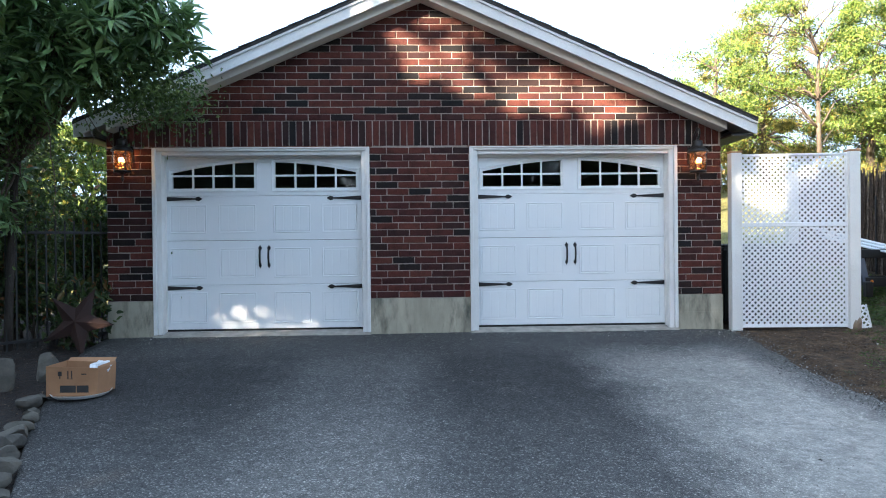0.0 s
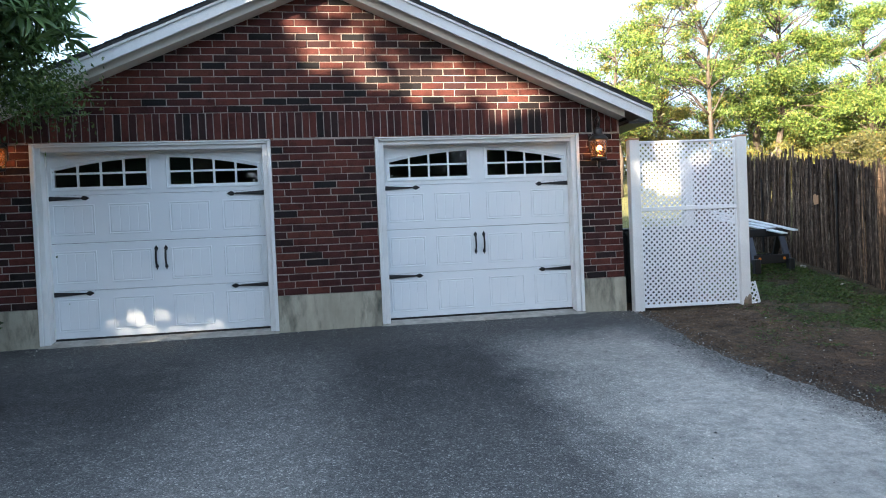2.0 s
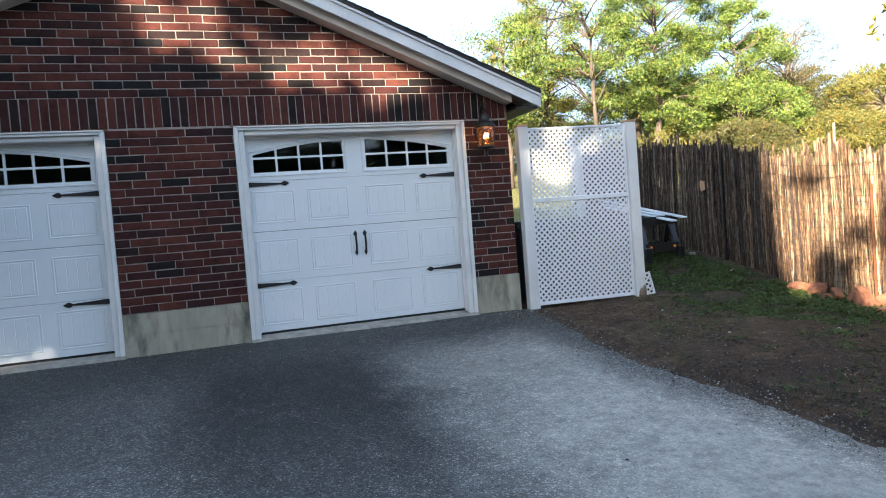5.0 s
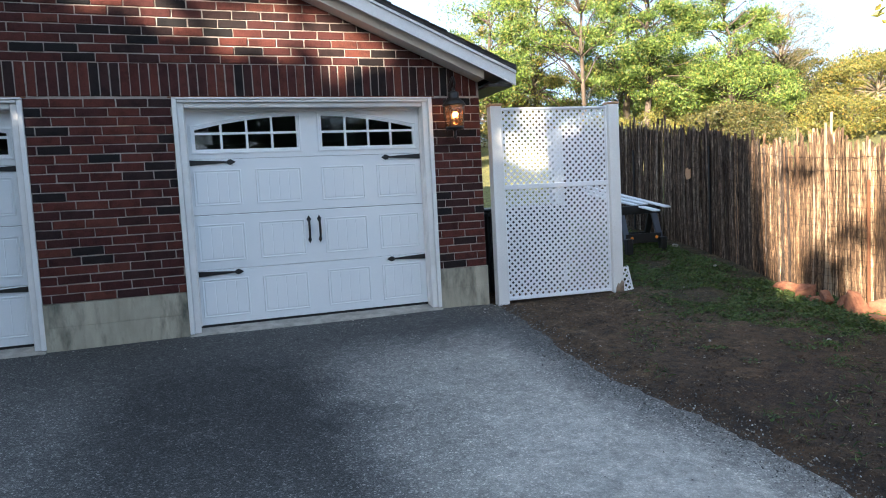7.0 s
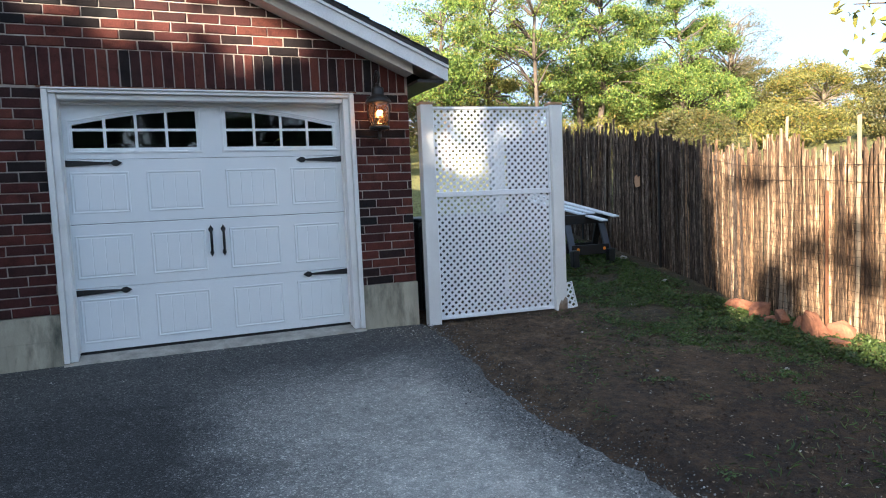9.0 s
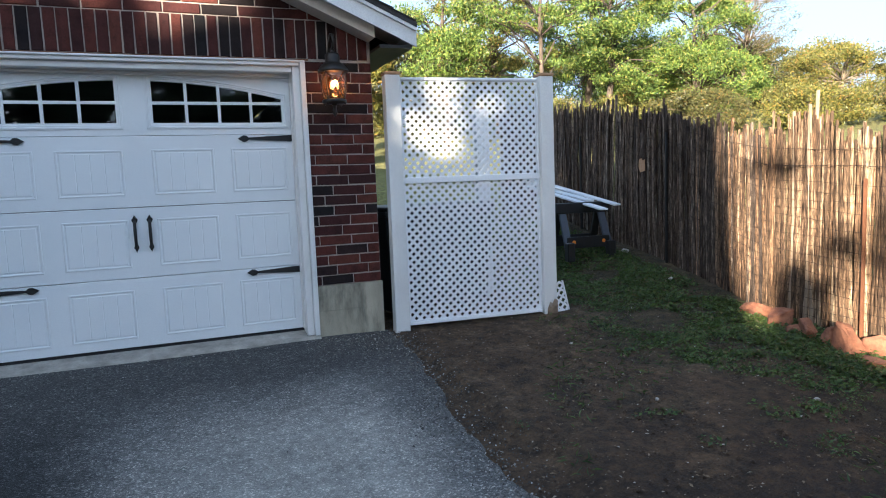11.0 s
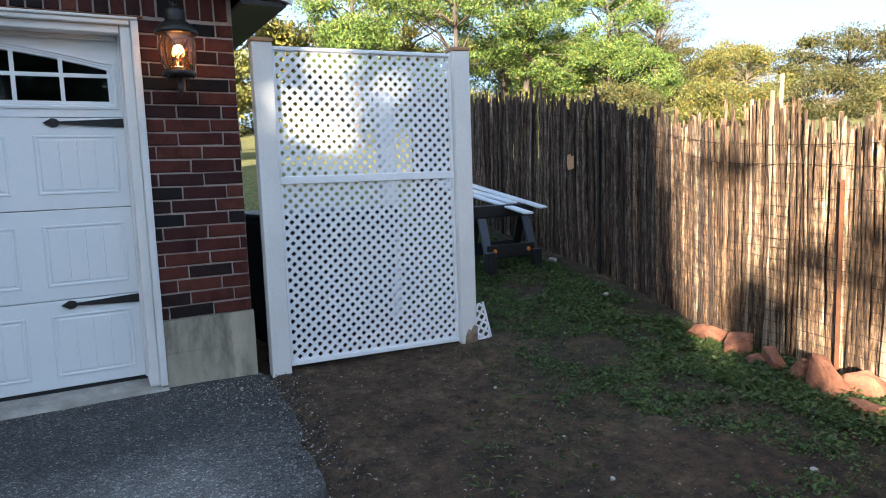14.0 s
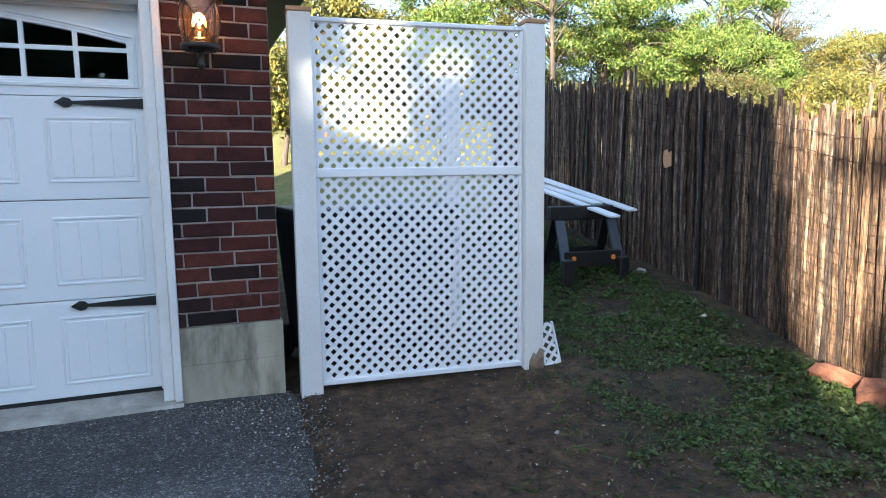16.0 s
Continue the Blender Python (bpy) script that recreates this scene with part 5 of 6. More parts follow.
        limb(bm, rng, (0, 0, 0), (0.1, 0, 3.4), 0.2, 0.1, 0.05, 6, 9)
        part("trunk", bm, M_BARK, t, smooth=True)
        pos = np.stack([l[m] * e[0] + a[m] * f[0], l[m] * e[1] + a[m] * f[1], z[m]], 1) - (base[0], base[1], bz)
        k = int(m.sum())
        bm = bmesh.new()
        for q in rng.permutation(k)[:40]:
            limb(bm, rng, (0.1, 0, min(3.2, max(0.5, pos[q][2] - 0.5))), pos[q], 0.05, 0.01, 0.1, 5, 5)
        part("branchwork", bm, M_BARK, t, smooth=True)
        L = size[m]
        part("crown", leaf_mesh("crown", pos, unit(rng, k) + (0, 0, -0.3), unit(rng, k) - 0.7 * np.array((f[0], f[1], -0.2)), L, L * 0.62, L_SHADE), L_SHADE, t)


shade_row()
# unseen trees added behind the viewpoint to darken what the door glass reflects
for k in range(-2, 8):
    tree(1.0 + (5.0 if k > 0 else 4.2) * k, -23.0 - (k % 3), 9.0, [(0, 0, 5.2, 3.2, 2.6, 3.6), (0, 0, 2.4, 2.8, 2.2, 1.8)], 8000, 0.5, L_SHADE, M_BARK, 66 + k, "unseen dark tree added for the window reflections", 50, 0.6, 0.2)


# ---- stick fence along the yard ----
SCRAP_Y, SCRAP_Z = 0.90, 1.29
FENCE_X, SHADED_FROM = 6.70, -0.45                 # past the second value the sticks are grey-barked, and darkened to stand for shade


def fence_x(y):
    return float(np.interp(y, [-4.5, -2.4, -1.5, -0.5, 1.2, 4.5], [-0.12, -0.08, 0.0, 0.15, 0.25, 0.12]))


def fence_top(y):
    return float(np.interp(y, [-5, -2.0, -1.62, -1.6, -1.2, -1.15, -0.6, -0.1, 0.5, 2.3, 5], [1.48, 1.51, 1.54, 1.64, 1.64, 1.59, 1.61, 1.68, 1.87, 2.14, 2.3]))


def stick_mesh(rng, h, r, flat=0.55):
    """A split cedar pale: flattened, crooked, with a bark-torn outline and a rough sawn top."""
    bm = bmesh.new()
    n = 9
    bend = rng.uniform(-0.014, 0.014), rng.uniform(-0.022, 0.022)
    ph = rng.uniform(0, 6)
    ridge = [rng.uniform(0.75, 1.2) for _ in range(6)]
    rings = []
    for k in range(n):
        f = k / (n - 1)
        rr = r * (1.05 - 0.18 * f) * rng.uniform(0.85, 1.15)
        cx, cy = bend[0] * math.sin(math.pi * f) + rng.uniform(-0.004, 0.004), bend[1] * math.sin(math.pi * f) + rng.uniform(-0.005, 0.005)
        slant = rng.uniform(-0.6, 0.6) * r if k == n - 1 else 0
        rings.append([bm.verts.new((cx + rr * flat * ridge[s] * math.cos(ph + 1.0472 * s), cy + rr * ridge[s] * math.sin(ph + 1.0472 * s), h * f + slant * math.sin(ph + 1.0472 * s) / max(h, 0.5))) for s in range(6)])
    for a, b in zip(rings, rings[1:]):
        for s in range(6):
            bm.faces.new((a[s], a[(s + 1) % 6], b[(s + 1) % 6], b[s]))
    bm.faces.new(rings[-1])
    return bm


def build_fence():
    rng = random.Random(21)
    t = thing("stick_fence", pose(FENCE_X, 0, 0), "weathered upright cedar stick fence tied with wire", "fence")
    y = -2.62
    count = 0
    while y < 3.0 and count < 298:
        tall = rng.random() < 0.1
        r = rng.uniform(0.018, 0.024) if tall else rng.uniform(0.009, 0.021)
        base = ground_z(FENCE_X, y) - 0.06
        top = fence_top(y) + rng.uniform(-0.12, 0.02) + (rng.uniform(0.05, 0.13) if tall else 0) - (rng.uniform(0.06, 0.2) if rng.random() < 0.15 else 0)
        part("stick", stick_mesh(rng, top - base, r), M_STICK if y < SHADED_FROM + 1.1 * (rng.random() - 0.45) else M_STICK_SHADED, t, m=pose(fence_x(y) + rng.uniform(-0.02, 0.016), y, base, rng.uniform(-1.0, 1.0) + (2.2 if 1.4 < y < 2.4 else 0), rng.uniform(-1.0, 1.0), 0))
        y += r * rng.uniform(0.85, 1.45)
        count += 1
    y_end = y
    # tall stakes
    for y, z in ((-1.47, 1.80), (-1.40, 1.70), (-2.22, 1.72), (-1.22, 1.66)):
        base = ground_z(FENCE_X, y) - 0.05
        part("stake", stick_mesh(rng, z - base, 0.021), M_STAKE, t, "tall pale split stake", m=pose(fence_x(y) - 0.018, y, base, 0.6, 0, 0))
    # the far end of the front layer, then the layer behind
    for name, mat, lo, hi, gap, back, drop in (("far_length", M_STICK_SHADED_FAR, y_end, 4.3, (0.009, 0.02), 0.0, (-0.16, 0.1)), ("rear_layer", M_STICK_FAR, -4.4, SHADED_FROM, (0.009, 0.017), 0.03, (-0.22, -0.03)), ("rear_layer", M_STICK_SHADED_FAR, SHADED_FROM, 4.3, (0.009, 0.017), 0.03, (-0.22, -0.03))):
        verts, faces = [], []
        y = lo
        while y < hi:
            bm = stick_mesh(rng, 1, rng.uniform(0.01, 0.022))
            base, top = ground_z(FENCE_X, y) - 0.06, fence_top(y) + rng.uniform(*drop)
            k0 = len(verts)
            bm.verts.index_update()
            lean, shift = rng.uniform(-0.02, 0.02) + (0.05 if 1.4 < y < 2.4 else 0), rng.uniform(-0.006, 0.006)
            verts += [(v.co.x + fence_x(y) + back + shift, v.co.y + y - lean * v.co.z, base + v.co.z * (top - base)) for v in bm.verts]
            faces += [[k0 + v.index for v in f.verts] for f in bm.faces]
            bm.free()
            y += rng.uniform(*gap)
        me = bpy.data.meshes.new(name)
        me.from_pydata(verts, [], faces)
        me.materials.append(mat)
        tagged(part(name, me, mat, t), kind="stuff")
    # woven wires low down, two heavier strands under the tops
    for k in range(18):
        z = 0.05 + k * 0.073 + (0.06 if k > 15 else 0) + (0.06 if k > 16 else 0)
        bm = bmesh.new()
        pts = [(fence_x(-4.4 + 8.6 * q / 90) - 0.044 + 0.005 * math.sin(q * 1.7 + k), -4.4 + 8.6 * q / 90, z + ground_z(FENCE_X, -4.4 + 8.6 * q / 90) + 0.05 + 0.007 * math.sin(q * 0.5 + k * 2) + 0.003 * math.sin(q * 2.3 + k)) for q in range(91)]
        tube(bm, pts, 0.0015 if k < 16 else 0.0026, 4)
        part("wire", bm, M_WIRE, t, "rusty tie wire")
    for y, mat, z in ((0.46, M_BLACK, 1.62), (-1.96, M_RUST, 1.10), (2.1, M_BLACK, 1.7)):
        bm = bmesh.new()
        b = ground_z(FENCE_X, y) - 0.1
        u = fence_x(y)
        box(bm, u - 0.062, u - 0.056, y - 0.011, y + 0.011, b, z)
        box(bm, u - 0.055, u - 0.035, y - 0.003, y + 0.003, b, z)
        part("steel_post", bm, mat, t, "slim steel fence post")
    # a torn scrap of bare bark caught in the wire
    bm = bmesh.new()
    prism(bm, [(-0.05, -0.07), (0.03, -0.085), (0.055, -0.02), (0.04, 0.06), (0.0, 0.075), (-0.02, 0.04), (-0.055, 0.055)], -0.004, 0.004)
    part("bark_scrap", bm, M_CAP, t, "pale patch of bare wood", m=pose(fence_x(SCRAP_Y) - 0.05, SCRAP_Y, SCRAP_Z, 0, 4, 90))


build_fence()


def rock(name, x, y, size, seed, mat, label, category, group="", yaw=0, tilt=0, lift=0.0, facet=0.25):
    """A broken, faceted stone half sunk in the soil."""
    rng = random.Random(seed)
    bm = bmesh.new()
    if facet > 0.5:
        # a worn block: squared-off ball with chipped faces
        bmesh.ops.create_icosphere(bm, subdivisions=4, radius=1.0)
        cuts = [(Vector((rng.gauss(0, 1), rng.gauss(0, 1), rng.gauss(0, 1))).normalized(), rng.uniform(0.6, 0.95)) for _ in range(9)]
        for v in bm.verts:
            p = Vector([math.copysign(abs(c) ** 0.36, c) for c in v.co])
            for nrm, d in cuts:
                o = p.dot(nrm)
                if o > d:
                    p -= nrm * (o - d)
            p *= 0.84 * (1 + 0.14 * noise.noise(p * 1.6 + Vector((seed, 0, 0))) + 0.07 * noise.noise(p * 4.0 + Vector((seed, 3, 0))) + 0.04 * noise.noise(Vector((p.x, p.y * 1.5, p.z * 9.0 + seed))))
            v.co = Vector((p.x * size[0], p.y * size[1], p.z * size[2]))
        return solid(name, bm, mat, label, category, group=group, m=pose(x, y, ground_z(x, y) + size[2] * 0.5 + lift, tilt, 0, yaw))
    bmesh.ops.create_icosphere(bm, subdivisions=3, radius=1.0)
    planes = [(Vector((rng.gauss(0, 1), rng.gauss(0, 1), rng.gauss(0, 1))).normalized(), rng.uniform(0.42, 0.8)) for _ in range(8)]
    for v in bm.verts:
        p = v.co.copy()
        for nrm, d in planes:
            o = p.dot(nrm)
            if o > d:
                p -= nrm * (o - d)
        p *= 1 + 0.08 * noise.noise(p * 2.2 + Vector((seed, 0, 0)))
        v.co = Vector((p.x * size[0], p.y * size[1], p.z * size[2]))
    ob = solid(name, bm, mat, label, category, group=group, m=pose(x, y, ground_z(x, y) + size[2] * 0.45 + lift, tilt, 0, yaw))
    ob.data.polygons.foreach_set("use_smooth", [False] * len(ob.data.polygons))
    return ob


RED_LAB = "rough red sandstone block lying against the stick fence"
for k, (x, y, sx, sy, sz, yaw, tilt) in enumerate(((6.60, -1.06, 0.12, 0.30, 0.12, 12, 4), (6.50, -1.35, 0.12, 0.15, 0.13, 30, 0), (6.42, -1.52, 0.11, 0.09, 0.06, 60, 0), (6.42, -1.66, 0.09, 0.17, 0.11, -35, 18), (6.40, -1.86, 0.10, 0.13, 0.13, 10, 10), (6.34, -2.03, 0.10, 0.16, 0.20, -20, -25), (6.45, -2.22, 0.09, 0.15, 0.14, 15, -20), (6.22, -2.35, 0.14, 0.14, 0.05, 40, 0))):
    rock("rock", x, y, (sx * 0.85, sy * 0.8, sz * 0.85), 40 + k, M_STONE_RED, RED_LAB, "rock", "red rocks", yaw, tilt, facet=1.0)
rng_b = random.Random(8)
for k in range(13):
    y = -2.55 - k * 0.185 + rng_b.uniform(-0.04, 0.04)
    x = drive_left(y) - 0.08 + rng_b.uniform(-0.05, 0.04)
    s = rng_b.uniform(0.055, 0.10)
    rock("rock", x, y, (s, s * rng_b.uniform(1.0, 1.5), s * rng_b.uniform(0.7, 1.0)), 70 + k, M_STONE, "rounded grey-brown border stone beside the driveway", "rock", "border stones", rng_b.uniform(0, 180))
for k, (x, y, s) in enumerate(((-3.78, -2.1, 0.17), (-4.02, -2.3, 0.2), (-3.55, -1.8, 0.13))):
    rock("rock", x, y, (s, s * 0.7, s * 1.2), 90 + k, M_STONE, "upright mossy stone in the planting bed", "rock", "border stones", 30 * k)


for k, (x, y, s) in enumerate(((6.52, 0.02, 0.03), (5.69, -0.43, 0.022), (6.2, -0.3, 0.02), (4.67, -1.01, 0.016), (6.72, 1.0, 0.045), (5.35, -2.6, 0.016), (5.9, -1.9, 0.018), (4.5, -2.2, 0.014))):
    rock("pebble", x, y, (s, s * 1.3, s * 0.8), 130 + k, M_PEBBLE, "small pale limestone pebble on the soil", "pebble", "pale pebbles", 40 * k)


# ---- sawhorse with boards, bins ----
def sawhorse():
    x, y = 6.25, 1.2
    z = ground_z(x, y)
    t = thing("sawhorse", pose(x, y, z, 0, 0, -4), "black folding plastic sawhorse with grey legs", "sawhorse")
    H = 0.64
    part("top_beam", soft_box(-0.34, 0.34, -0.05, 0.05, H - 0.12, H, 0.01, 2), M_BIN, t)
    for s in (-1, 1):
        for q in (-1, 1):
            bm = bmesh.new()
            a, b = Vector((s * 0.25, q * 0.03, H - 0.1)), Vector((s * 0.262, q * 0.24, 0.0))
            d = (b - a)
            pr = [Vector((-0.042, 0, 0)), Vector((0.042, 0, 0)), Vector((0.042, 0.03, 0)), Vector((-0.042, 0.03, 0))]
            lo, hi = [bm.verts.new(b + p) for p in pr], [bm.verts.new(a + p) for p in pr]
            for k in range(4):
                bm.faces.new((lo[k], lo[(k + 1) % 4], hi[(k + 1) % 4], hi[k]))
            bm.faces.new(lo[::-1]); bm.faces.new(hi)
            leg = part("leg", bm, M_GREY_PLASTIC if q < 0 else M_BIN, t, "grey plastic leg" if q < 0 else "")
            part("foot", soft_box(b.x - 0.046, b.x + 0.046, b.y - 0.014 - 0.03 * (q > 0), b.y + 0.042 + 0.03 * (q < 0), -0.01, 0.2, 0.01), M_BIN, leg)
    for q in (-1, 1):
        br = part("brace", soft_box(-0.27, 0.27, q * 0.165 - 0.012, q * 0.165 + 0.012, 0.13, 0.26, 0.006), M_BIN, t)
        if q < 0:
            for s in (-1, 1):
                bm = bmesh.new()
                lathe(bm, [(0.0, 0.008), (0.018, 0.008), (0.022, 0.004), (0.022, 0)], 14)
                part("latch_button", bm, M_ORANGE, br, "orange latch button", m=pose(s * 0.19, -0.178, 0.2, 90))
    for k, (x0, y0, x1, y1, za, zb) in enumerate(((6.32, 2.6, 6.29, 0.78, 0.80, 1.07), (6.38, 2.7, 6.42, 1.22, 0.88, 1.12), (6.34, 2.9, 6.58, 0.91, 0.83, 1.22))):
        L, yaw = math.hypot(x1 - x0, y1 - y0), math.degrees(math.atan2(y1 - y0, x1 - x0))
        solid("board", soft_box(0, L, -0.05, 0.05, 0, 0.02, 0.003), M_BOARD, "white primed trim board laid across a sawhorse", "board", group="trim boards", m=pose(x0, y0, zb, 0, math.degrees(math.atan2(zb - za, L)), yaw))


sawhorse()


def wheelie_bin(x, y, yaw):
    z = ground_z(x, y)
    t = thing("wheelie_bin", pose(x, y, z, 0, 0, yaw), "black plastic wheeled rubbish bin behind the lattice", "rubbish bin", "rubbish bins")
    bm = bmesh.new()
    lo = [bm.verts.new(p) for p in ((-0.21, -0.22, 0.05), (0.21, -0.22, 0.05), (0.21, 0.22, 0.05), (-0.21, 0.22, 0.05))]
    hi = [bm.verts.new(p) for p in ((-0.27, -0.31, 0.98), (0.27, -0.31, 0.98), (0.27, 0.31, 0.98), (-0.27, 0.31, 0.98))]
    for k in range(4):
        bm.faces.new((lo[k], lo[(k + 1) % 4], hi[(k + 1) % 4], hi[k]))
    bm.faces.new(lo[::-1]); bm.faces.new(hi)
    bmesh.ops.bevel(bm, geom=bm.edges[:], offset=0.025, segments=2, affect="EDGES")
    part("body", bm, M_BIN, t)
    part("rim", soft_box(-0.285, 0.285, -0.325, 0.325, 0.94, 0.985, 0.01, 2), M_BIN, t)
    bm = soft_box(-0.28, 0.28, -0.33, 0.33, 0.986, 1.03, 0.018, 2)
    lid = part("lid", bm, M_BIN, t)
    bm = bmesh.new()
    tube(bm, [(-0.2, 0.33, 0.95), (-0.2, 0.39, 1.0), (0.2, 0.39, 1.0), (0.2, 0.33, 0.95)], 0.015, 8)
    part("handle", bm, M_BIN, lid)
    for s in (-1, 1):
        bm = bmesh.new()
        lathe(bm, [(0.02, -0.025), (0.1, -0.025), (0.11, -0.012), (0.11, 0.012), (0.1, 0.025), (0.02, 0.025)], 20)
        part("wheel", bm, M_RUBBER, t, m=pose(s * 0.24, 0.2, 0.11, 0, 90, 0))


wheelie_bin(3.86, 0.62, 6)
wheelie_bin(4.46, 0.66, -5)


# ---- iron fence, star, carton ----
def iron_fence():
    a, b = Vector((-3.86, 0.16, 0)), Vector((-5.35, -1.55, 0))
    d = b - a
    n = 24
    yaw = math.degrees(math.atan2(d.y, d.x))
    t = thing("iron_fence", pose(a.x, a.y, -0.12, 0, 0, yaw), "black iron picket fence at the garage corner", "fence")
    for k in range(n):
        x = d.length * k / (n - 1)
        drop = ground_z(a.x + d.x * k / n, a.y + d.y * k / n) + 0.1
        bm = bmesh.new()
        box(bm, x - 0.008, x + 0.008, -0.008, 0.008, -0.03 + min(0, drop), 1.40)
        tube(bm, [(x, 0, 1.40), (x, 0, 1.425), (x, 0, 1.465)], [0.008, 0.012, 0.001], 5)
        part("picket", bm, M_BLACK, t)
    for z in (0.12, 1.30):
        part("rail", soft_box(-0.02, d.length + 0.02, -0.014, 0.014, z, z + 0.03, 0.003), M_BLACK, t)
    part("end_post", soft_box(-0.03, 0.012, -0.022, 0.022, -0.05, 1.47, 0.004), M_BLACK, t)


iron_fence()


def metal_star():
    """A five-pointed star pressed from sheet steel, tilted on the fence."""
    R, r, deep = 0.40, 0.155, 0.06
    bm = bmesh.new()
    rim = [bm.verts.new(((R if k % 2 == 0 else r) * math.sin(math.pi * k / 5), 0, (R if k % 2 == 0 else r) * math.cos(math.pi * k / 5))) for k in range(10)]
    f, bk = bm.verts.new((0, -deep, 0)), bm.verts.new((0, deep * 0.6, 0))
    for k in range(10):
        bm.faces.new((f, rim[(k + 1) % 10], rim[k]))
        bm.faces.new((bk, rim[k], rim[(k + 1) % 10]))
    solid("metal_star", bm, M_STAR, "rusted steel five-pointed garden star leaning by the fence", "garden ornament", m=pose(-3.80, -0.72, 0.235, -14, 22, -8))


metal_star()


def carton():
    x, y = -2.9, -2.45
    z = ground_z(x, y) + 0.014
    bm = bmesh.new()
    lathe(bm, [(0.0, 0.004), (0.17, 0.004), (0.195, 0.012), (0.215, 0.03), (0.22, 0.032), (0.215, 0.024), (0.192, 0.004), (0.17, 0.0), (0.0, 0.0)], 36)
    solid("plate", bm, M_PLATE, "round white enamel plate under a carton on the drive", "plate", m=pose(x + 0.02, y - 0.04, z))
    t = thing("cardboard_box", pose(x, y, z + 0.012, 0, 0, -3), "open brown cardboard box with a crumpled corner", "cardboard box")
    w, dp, h, th = 0.2, 0.14, 0.235, 0.005
    bm = bmesh.new()
    box(bm, -w, w, -dp, dp, 0, th)
    part("bottom", bm, M_CARD, t)
    for name, bx in (("front_panel", (-w, w, -dp, -dp + th)), ("back_panel", (-w, w, dp - th, dp)), ("side_panel", (-w, -w + th, -dp + th, dp - th)), ("side_panel", (w - th, w, -dp + th, dp - th))):
        bm = bmesh.new()
        v = box(bm, *bx, th, h)
        for q in v:
            if q.co.z > 0.1:
                q.co.z -= 0.03 * (q.co.x > 0.2) * 0.6
                q.co.x += 0.012 * (q.co.x > 0)
        p = part(name, bm, M_CARD, t)
        if name == "front_panel":
            front = p
    for s, ang, deep in ((-1, -128, 0.1), (1, -60, 0.06)):
        part("flap", soft_box(-w + 0.006, w - 0.006, 0, th, 0, deep, 0.001), M_CARD, t, m=pose(0, s * dp - (th if s > 0 else -th), h - 0.012, ang, 0, 0))
    for x0, x1, z0, z1 in ((-0.09, 0.035, 0.03, 0.085), (0.042, 0.135, 0.03, 0.085), (-0.105, -0.075, 0.16, 0.195), (-0.094, -0.086, 0.14, 0.16), (-0.03, -0.022, 0.14, 0.20), (0.0, 0.008, 0.14, 0.20), (-0.035, 0.013, 0.135, 0.139), (0.08, 0.12, 0.17, 0.178)):
        bm = bmesh.new()
        box(bm, x0, x1, -dp - 0.0012, -dp - 0.0002, z0, z1)
        part("print_mark", bm, M_INK, front)
    # crumpled bag in the corner
    bm = bmesh.new()
    bmesh.ops.create_icosphere(bm, subdivisions=4, radius=0.1)
    for v in bm.verts:
        k = 1 + 0.35 * noise.noise(v.co * 16) + 0.2 * noise.noise(v.co * 37)
        v.co = Vector((v.co.x * 0.75 * k, v.co.y * 0.8 * k, v.co.z * 0.6 * k))
    solid("plastic_bag", bm, M_BAG, "crumpled clear plastic bag in the cardboard box", "plastic bag", m=pose(x + 0.15, y + 0.03, z + 0.2))
    bm = soft_box(-0.04, 0.04, -0.014, 0.014, 0, 0.004, 0.001)
    solid("paper_scrap", bm, M_PLATE, "small white paper scrap on the asphalt", "paper scrap", m=pose(-2.55, -2.92, ground_z(-2.55, -2.92) + 0.012, 2, 0, 12))


carton()


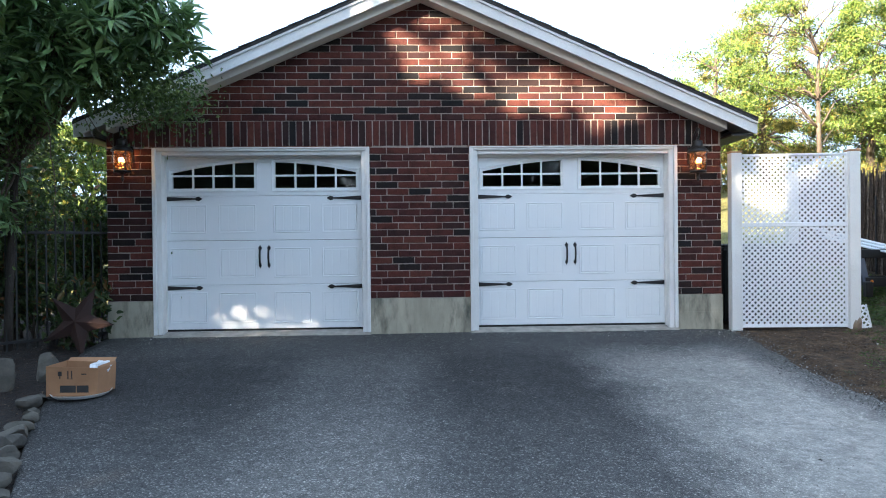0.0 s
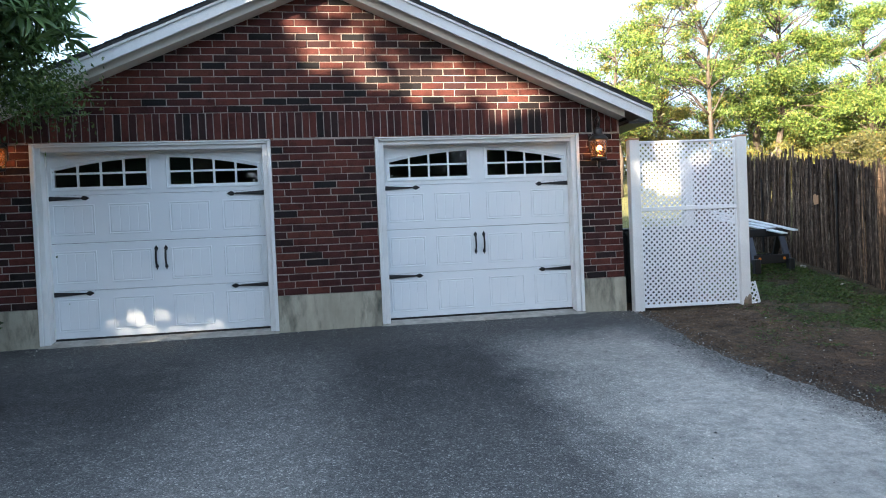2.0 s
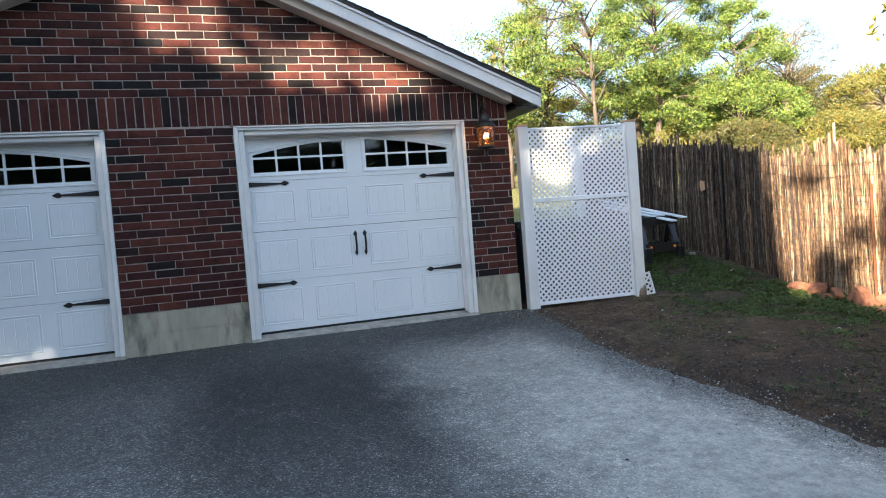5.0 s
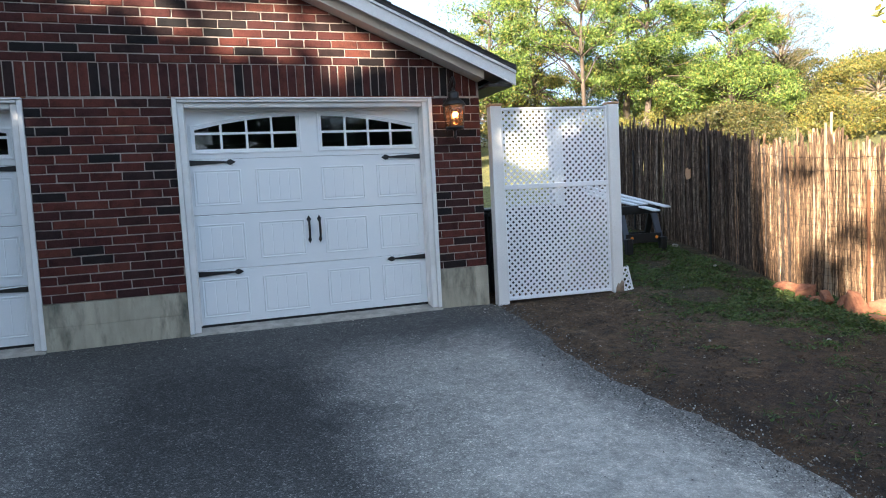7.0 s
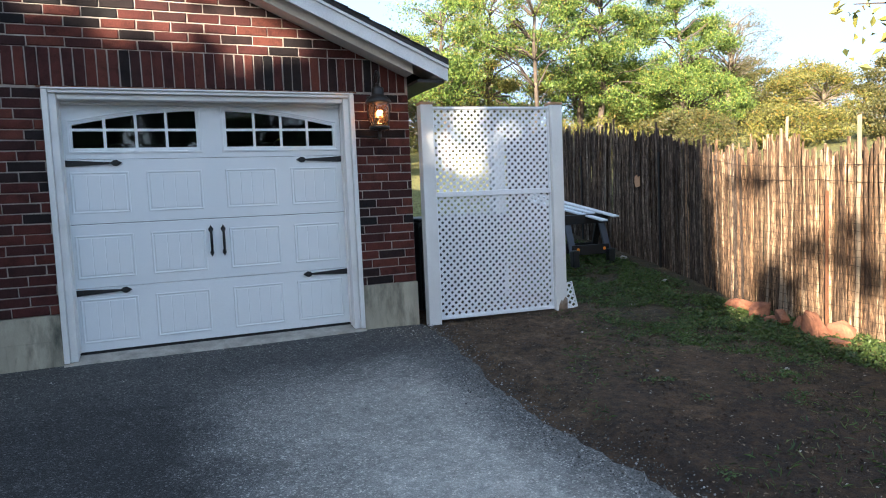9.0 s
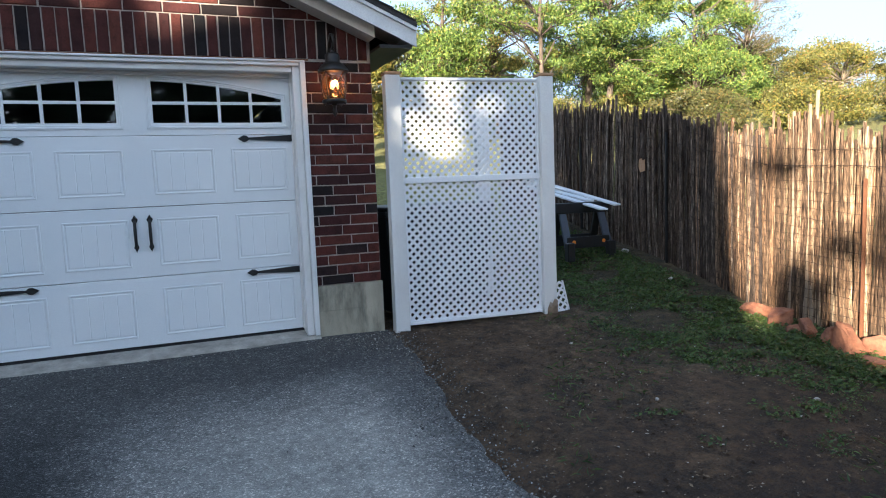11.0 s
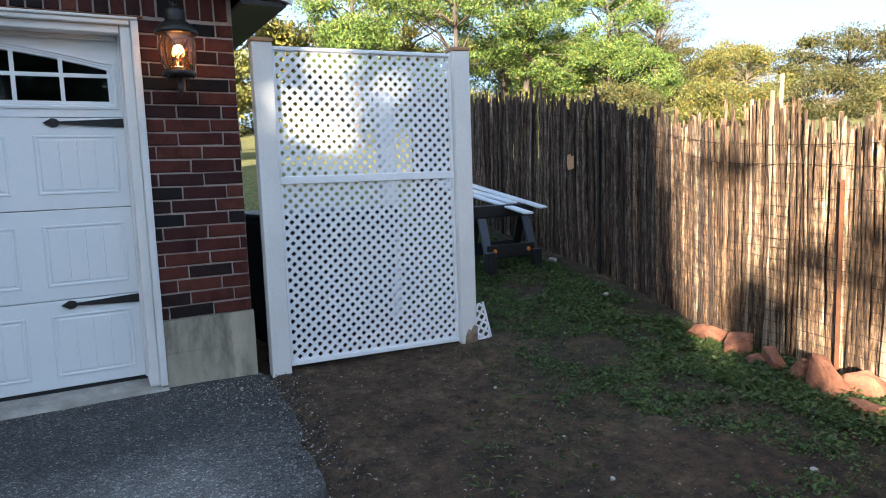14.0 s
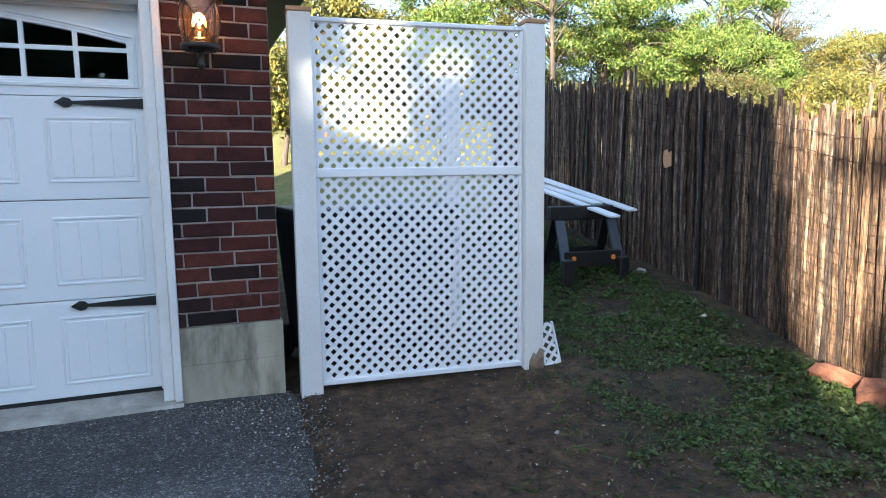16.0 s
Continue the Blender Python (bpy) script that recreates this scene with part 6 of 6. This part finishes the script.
# ---- loose cover: weeds, litter, gravel ----
def weeds():
    rng = np.random.default_rng(31)
    cs, ax, nm, ln, wd = [], [], [], [], []
    tries = 0
    while len(cs) < 110000 and tries < 30000:
        tries += 1
        x, y = rng.uniform(3.3, 6.66), rng.uniform(-6.0, 4.0)
        if x < drive_right(y) + 0.02 or (x < 5.1 and y > -0.2):
            continue
        g = 0.65 * noise.noise((x * 1.6, y * 1.6, 0.5)) + 0.6 * noise.noise((x * 5.0, y * 5.0, 1.5))
        bias = -0.46 + 0.27 * (x - 4.2) + (0.35 if x > 5.9 and y < -0.6 else 0) + (0.35 if abs(x - 3.45) < 0.25 and y < -3.0 else 0) + (0.25 if y > 0 else 0)
        if g + bias < rng.uniform(-0.1, 0.35):
            continue
        tuft = rng.integers(8, 20)
        s = rng.uniform(0.009, 0.03) * (1.3 if x > 5.9 else 1)
        h = rng.uniform(0.006, 0.035) * (1.6 if x > 5.9 else 1)
        z = ground_z(x, y)
        for _ in range(tuft):
            cs.append((x + rng.normal() * 0.035, y + rng.normal() * 0.035, z + rng.uniform(0.0, 1) * h + 0.004))
            ax.append(rng.normal(size=3) * (1, 1, 0.45))
            nm.append(rng.normal(size=3) * 0.5 + (0, 0, 1))
            L = s * rng.uniform(0.7, 1.5)
            ln.append(L)
            wd.append(L * rng.uniform(0.4, 0.8))
    me = leaf_mesh("weeds", cs, ax, nm, np.array(ln), np.array(wd), L_WEED, 0.1)
    tagged(new("weeds", me), "low broad-leaved weeds growing in bare soil", "weeds", kind="stuff")
    # grass blades
    n = 7000
    x, y = rng.uniform(3.5, 6.65, n), rng.uniform(-5.5, 3.0, n)
    ok = np.array([noise.noise((a * 0.9, b * 0.9, 4)) + 0.3 * (a - 4.8) > 0.0 and not (a < 5.1 and b > -0.2) and a > drive_right(b) for a, b in zip(x, y)])
    x, y = x[ok], y[ok]
    z = np.array([ground_z(a, b) for a, b in zip(x, y)]) + 0.012
    L = rng.uniform(0.03, 0.08, len(x))
    me = leaf_mesh("grass", np.stack([x, y, z], 1), rng.normal(size=(len(x), 3)) * (1, 1, 0.3) + (0, 0, 0.5), rng.normal(size=(len(x), 3)) + (0, 0, 0.5), L, L * 0.09, L_WEED, 0.2)
    tagged(new("grass", me), "thin grass blades among the weeds", "grass", kind="stuff")


weeds()


def litter():
    rng = np.random.default_rng(41)
    n = 9000
    x, y = np.concatenate([rng.uniform(3.3, 6.6, n), rng.uniform(-5.6, -2.7, 1500)]), np.concatenate([rng.uniform(-6, 2.5, n), rng.uniform(-5, 0.0, 1500)])
    ok = np.array([(a > drive_right(b) or a < drive_left(b) - 0.05 or noise.noise((a * 9, b * 9, 2)) > 0.42) and not (a < 5.1 and a > 0 and b > -0.12) for a, b in zip(x, y)])
    x, y = x[ok], y[ok]
    z = np.array([ground_z(a, b) for a, b in zip(x, y)]) + rng.uniform(0.008, 0.022, len(x))
    L = rng.uniform(0.010, 0.032, len(x)) * rng.uniform(0.4, 1, len(x))
    me = leaf_mesh("leaf_litter", np.stack([x, y, z], 1), rng.normal(size=(len(x), 3)) * (1, 1, 0.15), rng.normal(size=(len(x), 3)) * 0.35 + (0, 0, 1), L, L * 0.55, L_LITTER, 0.15)
    tagged(new("leaf_litter", me), "dry pale leaf litter and twigs on the soil", "leaf litter", kind="stuff")
    # clods of soil
    verts, faces = [], []
    for k in range(9000):
        a, b = rng.uniform(3.3, 6.6), rng.uniform(-6, 0.6)
        if a < drive_right(b) + 0.03 or (a < 5.1 and b > -0.15) or noise.noise((a * 2.1, b * 2.1, 6)) < rng.uniform(-0.4, 0.5):
            continue
        s = rng.uniform(0.003, 0.012) * (1.7 if rng.random() < 0.05 else 1)
        z = ground_z(a, b) + 0.004
        o = len(verts)
        for v in ((1, 0, 0), (-1, 0, 0), (0, 1, 0), (0, -1, 0), (0.2, 0.1, 0.7), (0, 0, -0.8)):
            verts.append((a + s * (v[0] + rng.uniform(-0.4, 0.4)), b + s * (v[1] + rng.uniform(-0.4, 0.4)), z + s * v[2]))
        faces += [(o + p, o + q, o + r) for p, q, r in ((0, 2, 4), (2, 1, 4), (1, 3, 4), (3, 0, 4), (2, 0, 5), (1, 2, 5), (3, 1, 5), (0, 3, 5))]
    me = bpy.data.meshes.new("soil_clods")
    me.from_pydata(verts, [], faces)
    me.materials.append(M_GROUND)
    tagged(new("soil_clods", me), "small dry clods of brown soil on the bare ground", "soil clods", kind="stuff")
    # crumbled stones along the drive's edge and across the drive
    verts, faces = [], []
    for k in range(6400):
        if k < 3600:
            b = rng.uniform(-6, -0.05)
            a = drive_right(b) + rng.normal() * 0.12 - 0.02
        elif k < 5000:
            a, b = 3.2 + rng.normal() * 0.22, -abs(rng.normal()) * 0.4 - 0.05
        elif k < 5700:
            a, b = rng.uniform(-3.6, 3.4), -rng.exponential(0.12) - 0.07
        else:
            a, b = rng.uniform(-2.6, 3.2), rng.uniform(-6.0, -0.1)
        s = rng.uniform(0.002, 0.007) * (1.6 if rng.random() < 0.06 else 1)
        z = ground_z(a, b) + (0.012 if drive_left(b) < a < drive_right(b) else 0.006) + s * 0.3
        o = len(verts)
        for v in ((1, 0, 0), (-1, 0, 0), (0, 1, 0), (0, -1, 0), (0, 0, 0.8), (0, 0, -0.8)):
            verts.append((a + s * (v[0] + rng.uniform(-0.3, 0.3)), b + s * (v[1] + rng.uniform(-0.3, 0.3)), z + s * v[2]))
        faces += [(o + p, o + q, o + r) for p, q, r in ((0, 2, 4), (2, 1, 4), (1, 3, 4), (3, 0, 4), (2, 0, 5), (1, 2, 5), (3, 1, 5), (0, 3, 5))]
    me = bpy.data.meshes.new("gravel")
    me.from_pydata(verts, [], faces)
    me.materials.append(M_GRAVEL)
    tagged(new("gravel", me), "crumbled gravel along the driveway edge", "gravel", kind="stuff")


litter()


# ---- bricks, last ----
rng = random.Random(4)
for name, (a, b) in SPANS.items():
    z, k = BASE + 0.004, 0
    while z < HEAD - 0.02:
        lay(WALLS[name], a + 0.002, b - 0.002, z, rng, (k % 2) * (BRICK + JOINT) / 2 + 0.06 * (k % 3 == 2), min(COURSE - JOINT, HEAD - z - 0.004))
        z += COURSE
        k += 1
x = LEFT + 0.002
step = 0.0815
while x < RIGHT - 0.03:
    w = min(step - JOINT, RIGHT - 0.002 - x)
    part("brick", brick_mesh(w, SOLDIER - HEAD - 0.006, rng.randrange(5)), M_BRICK, WALLS["wall_gable"], m=pose(x, rng.uniform(-0.0015, 0.002), HEAD + 0.003, 0, rng.uniform(-0.3, 0.3), 0))
    x += step
z, k = SOLDIER + 0.006, 0
while z < rake(MID) + 0.02:
    reach = (3.932 + 0.06 - z) / 0.43
    lay(WALLS["wall_gable"], max(LEFT + 0.002, -0.15 - reach), min(RIGHT - 0.002, -0.15 + reach), z, rng, (k % 2) * (BRICK + JOINT) / 2, COURSE - JOINT)
    z += COURSE
    k += 1
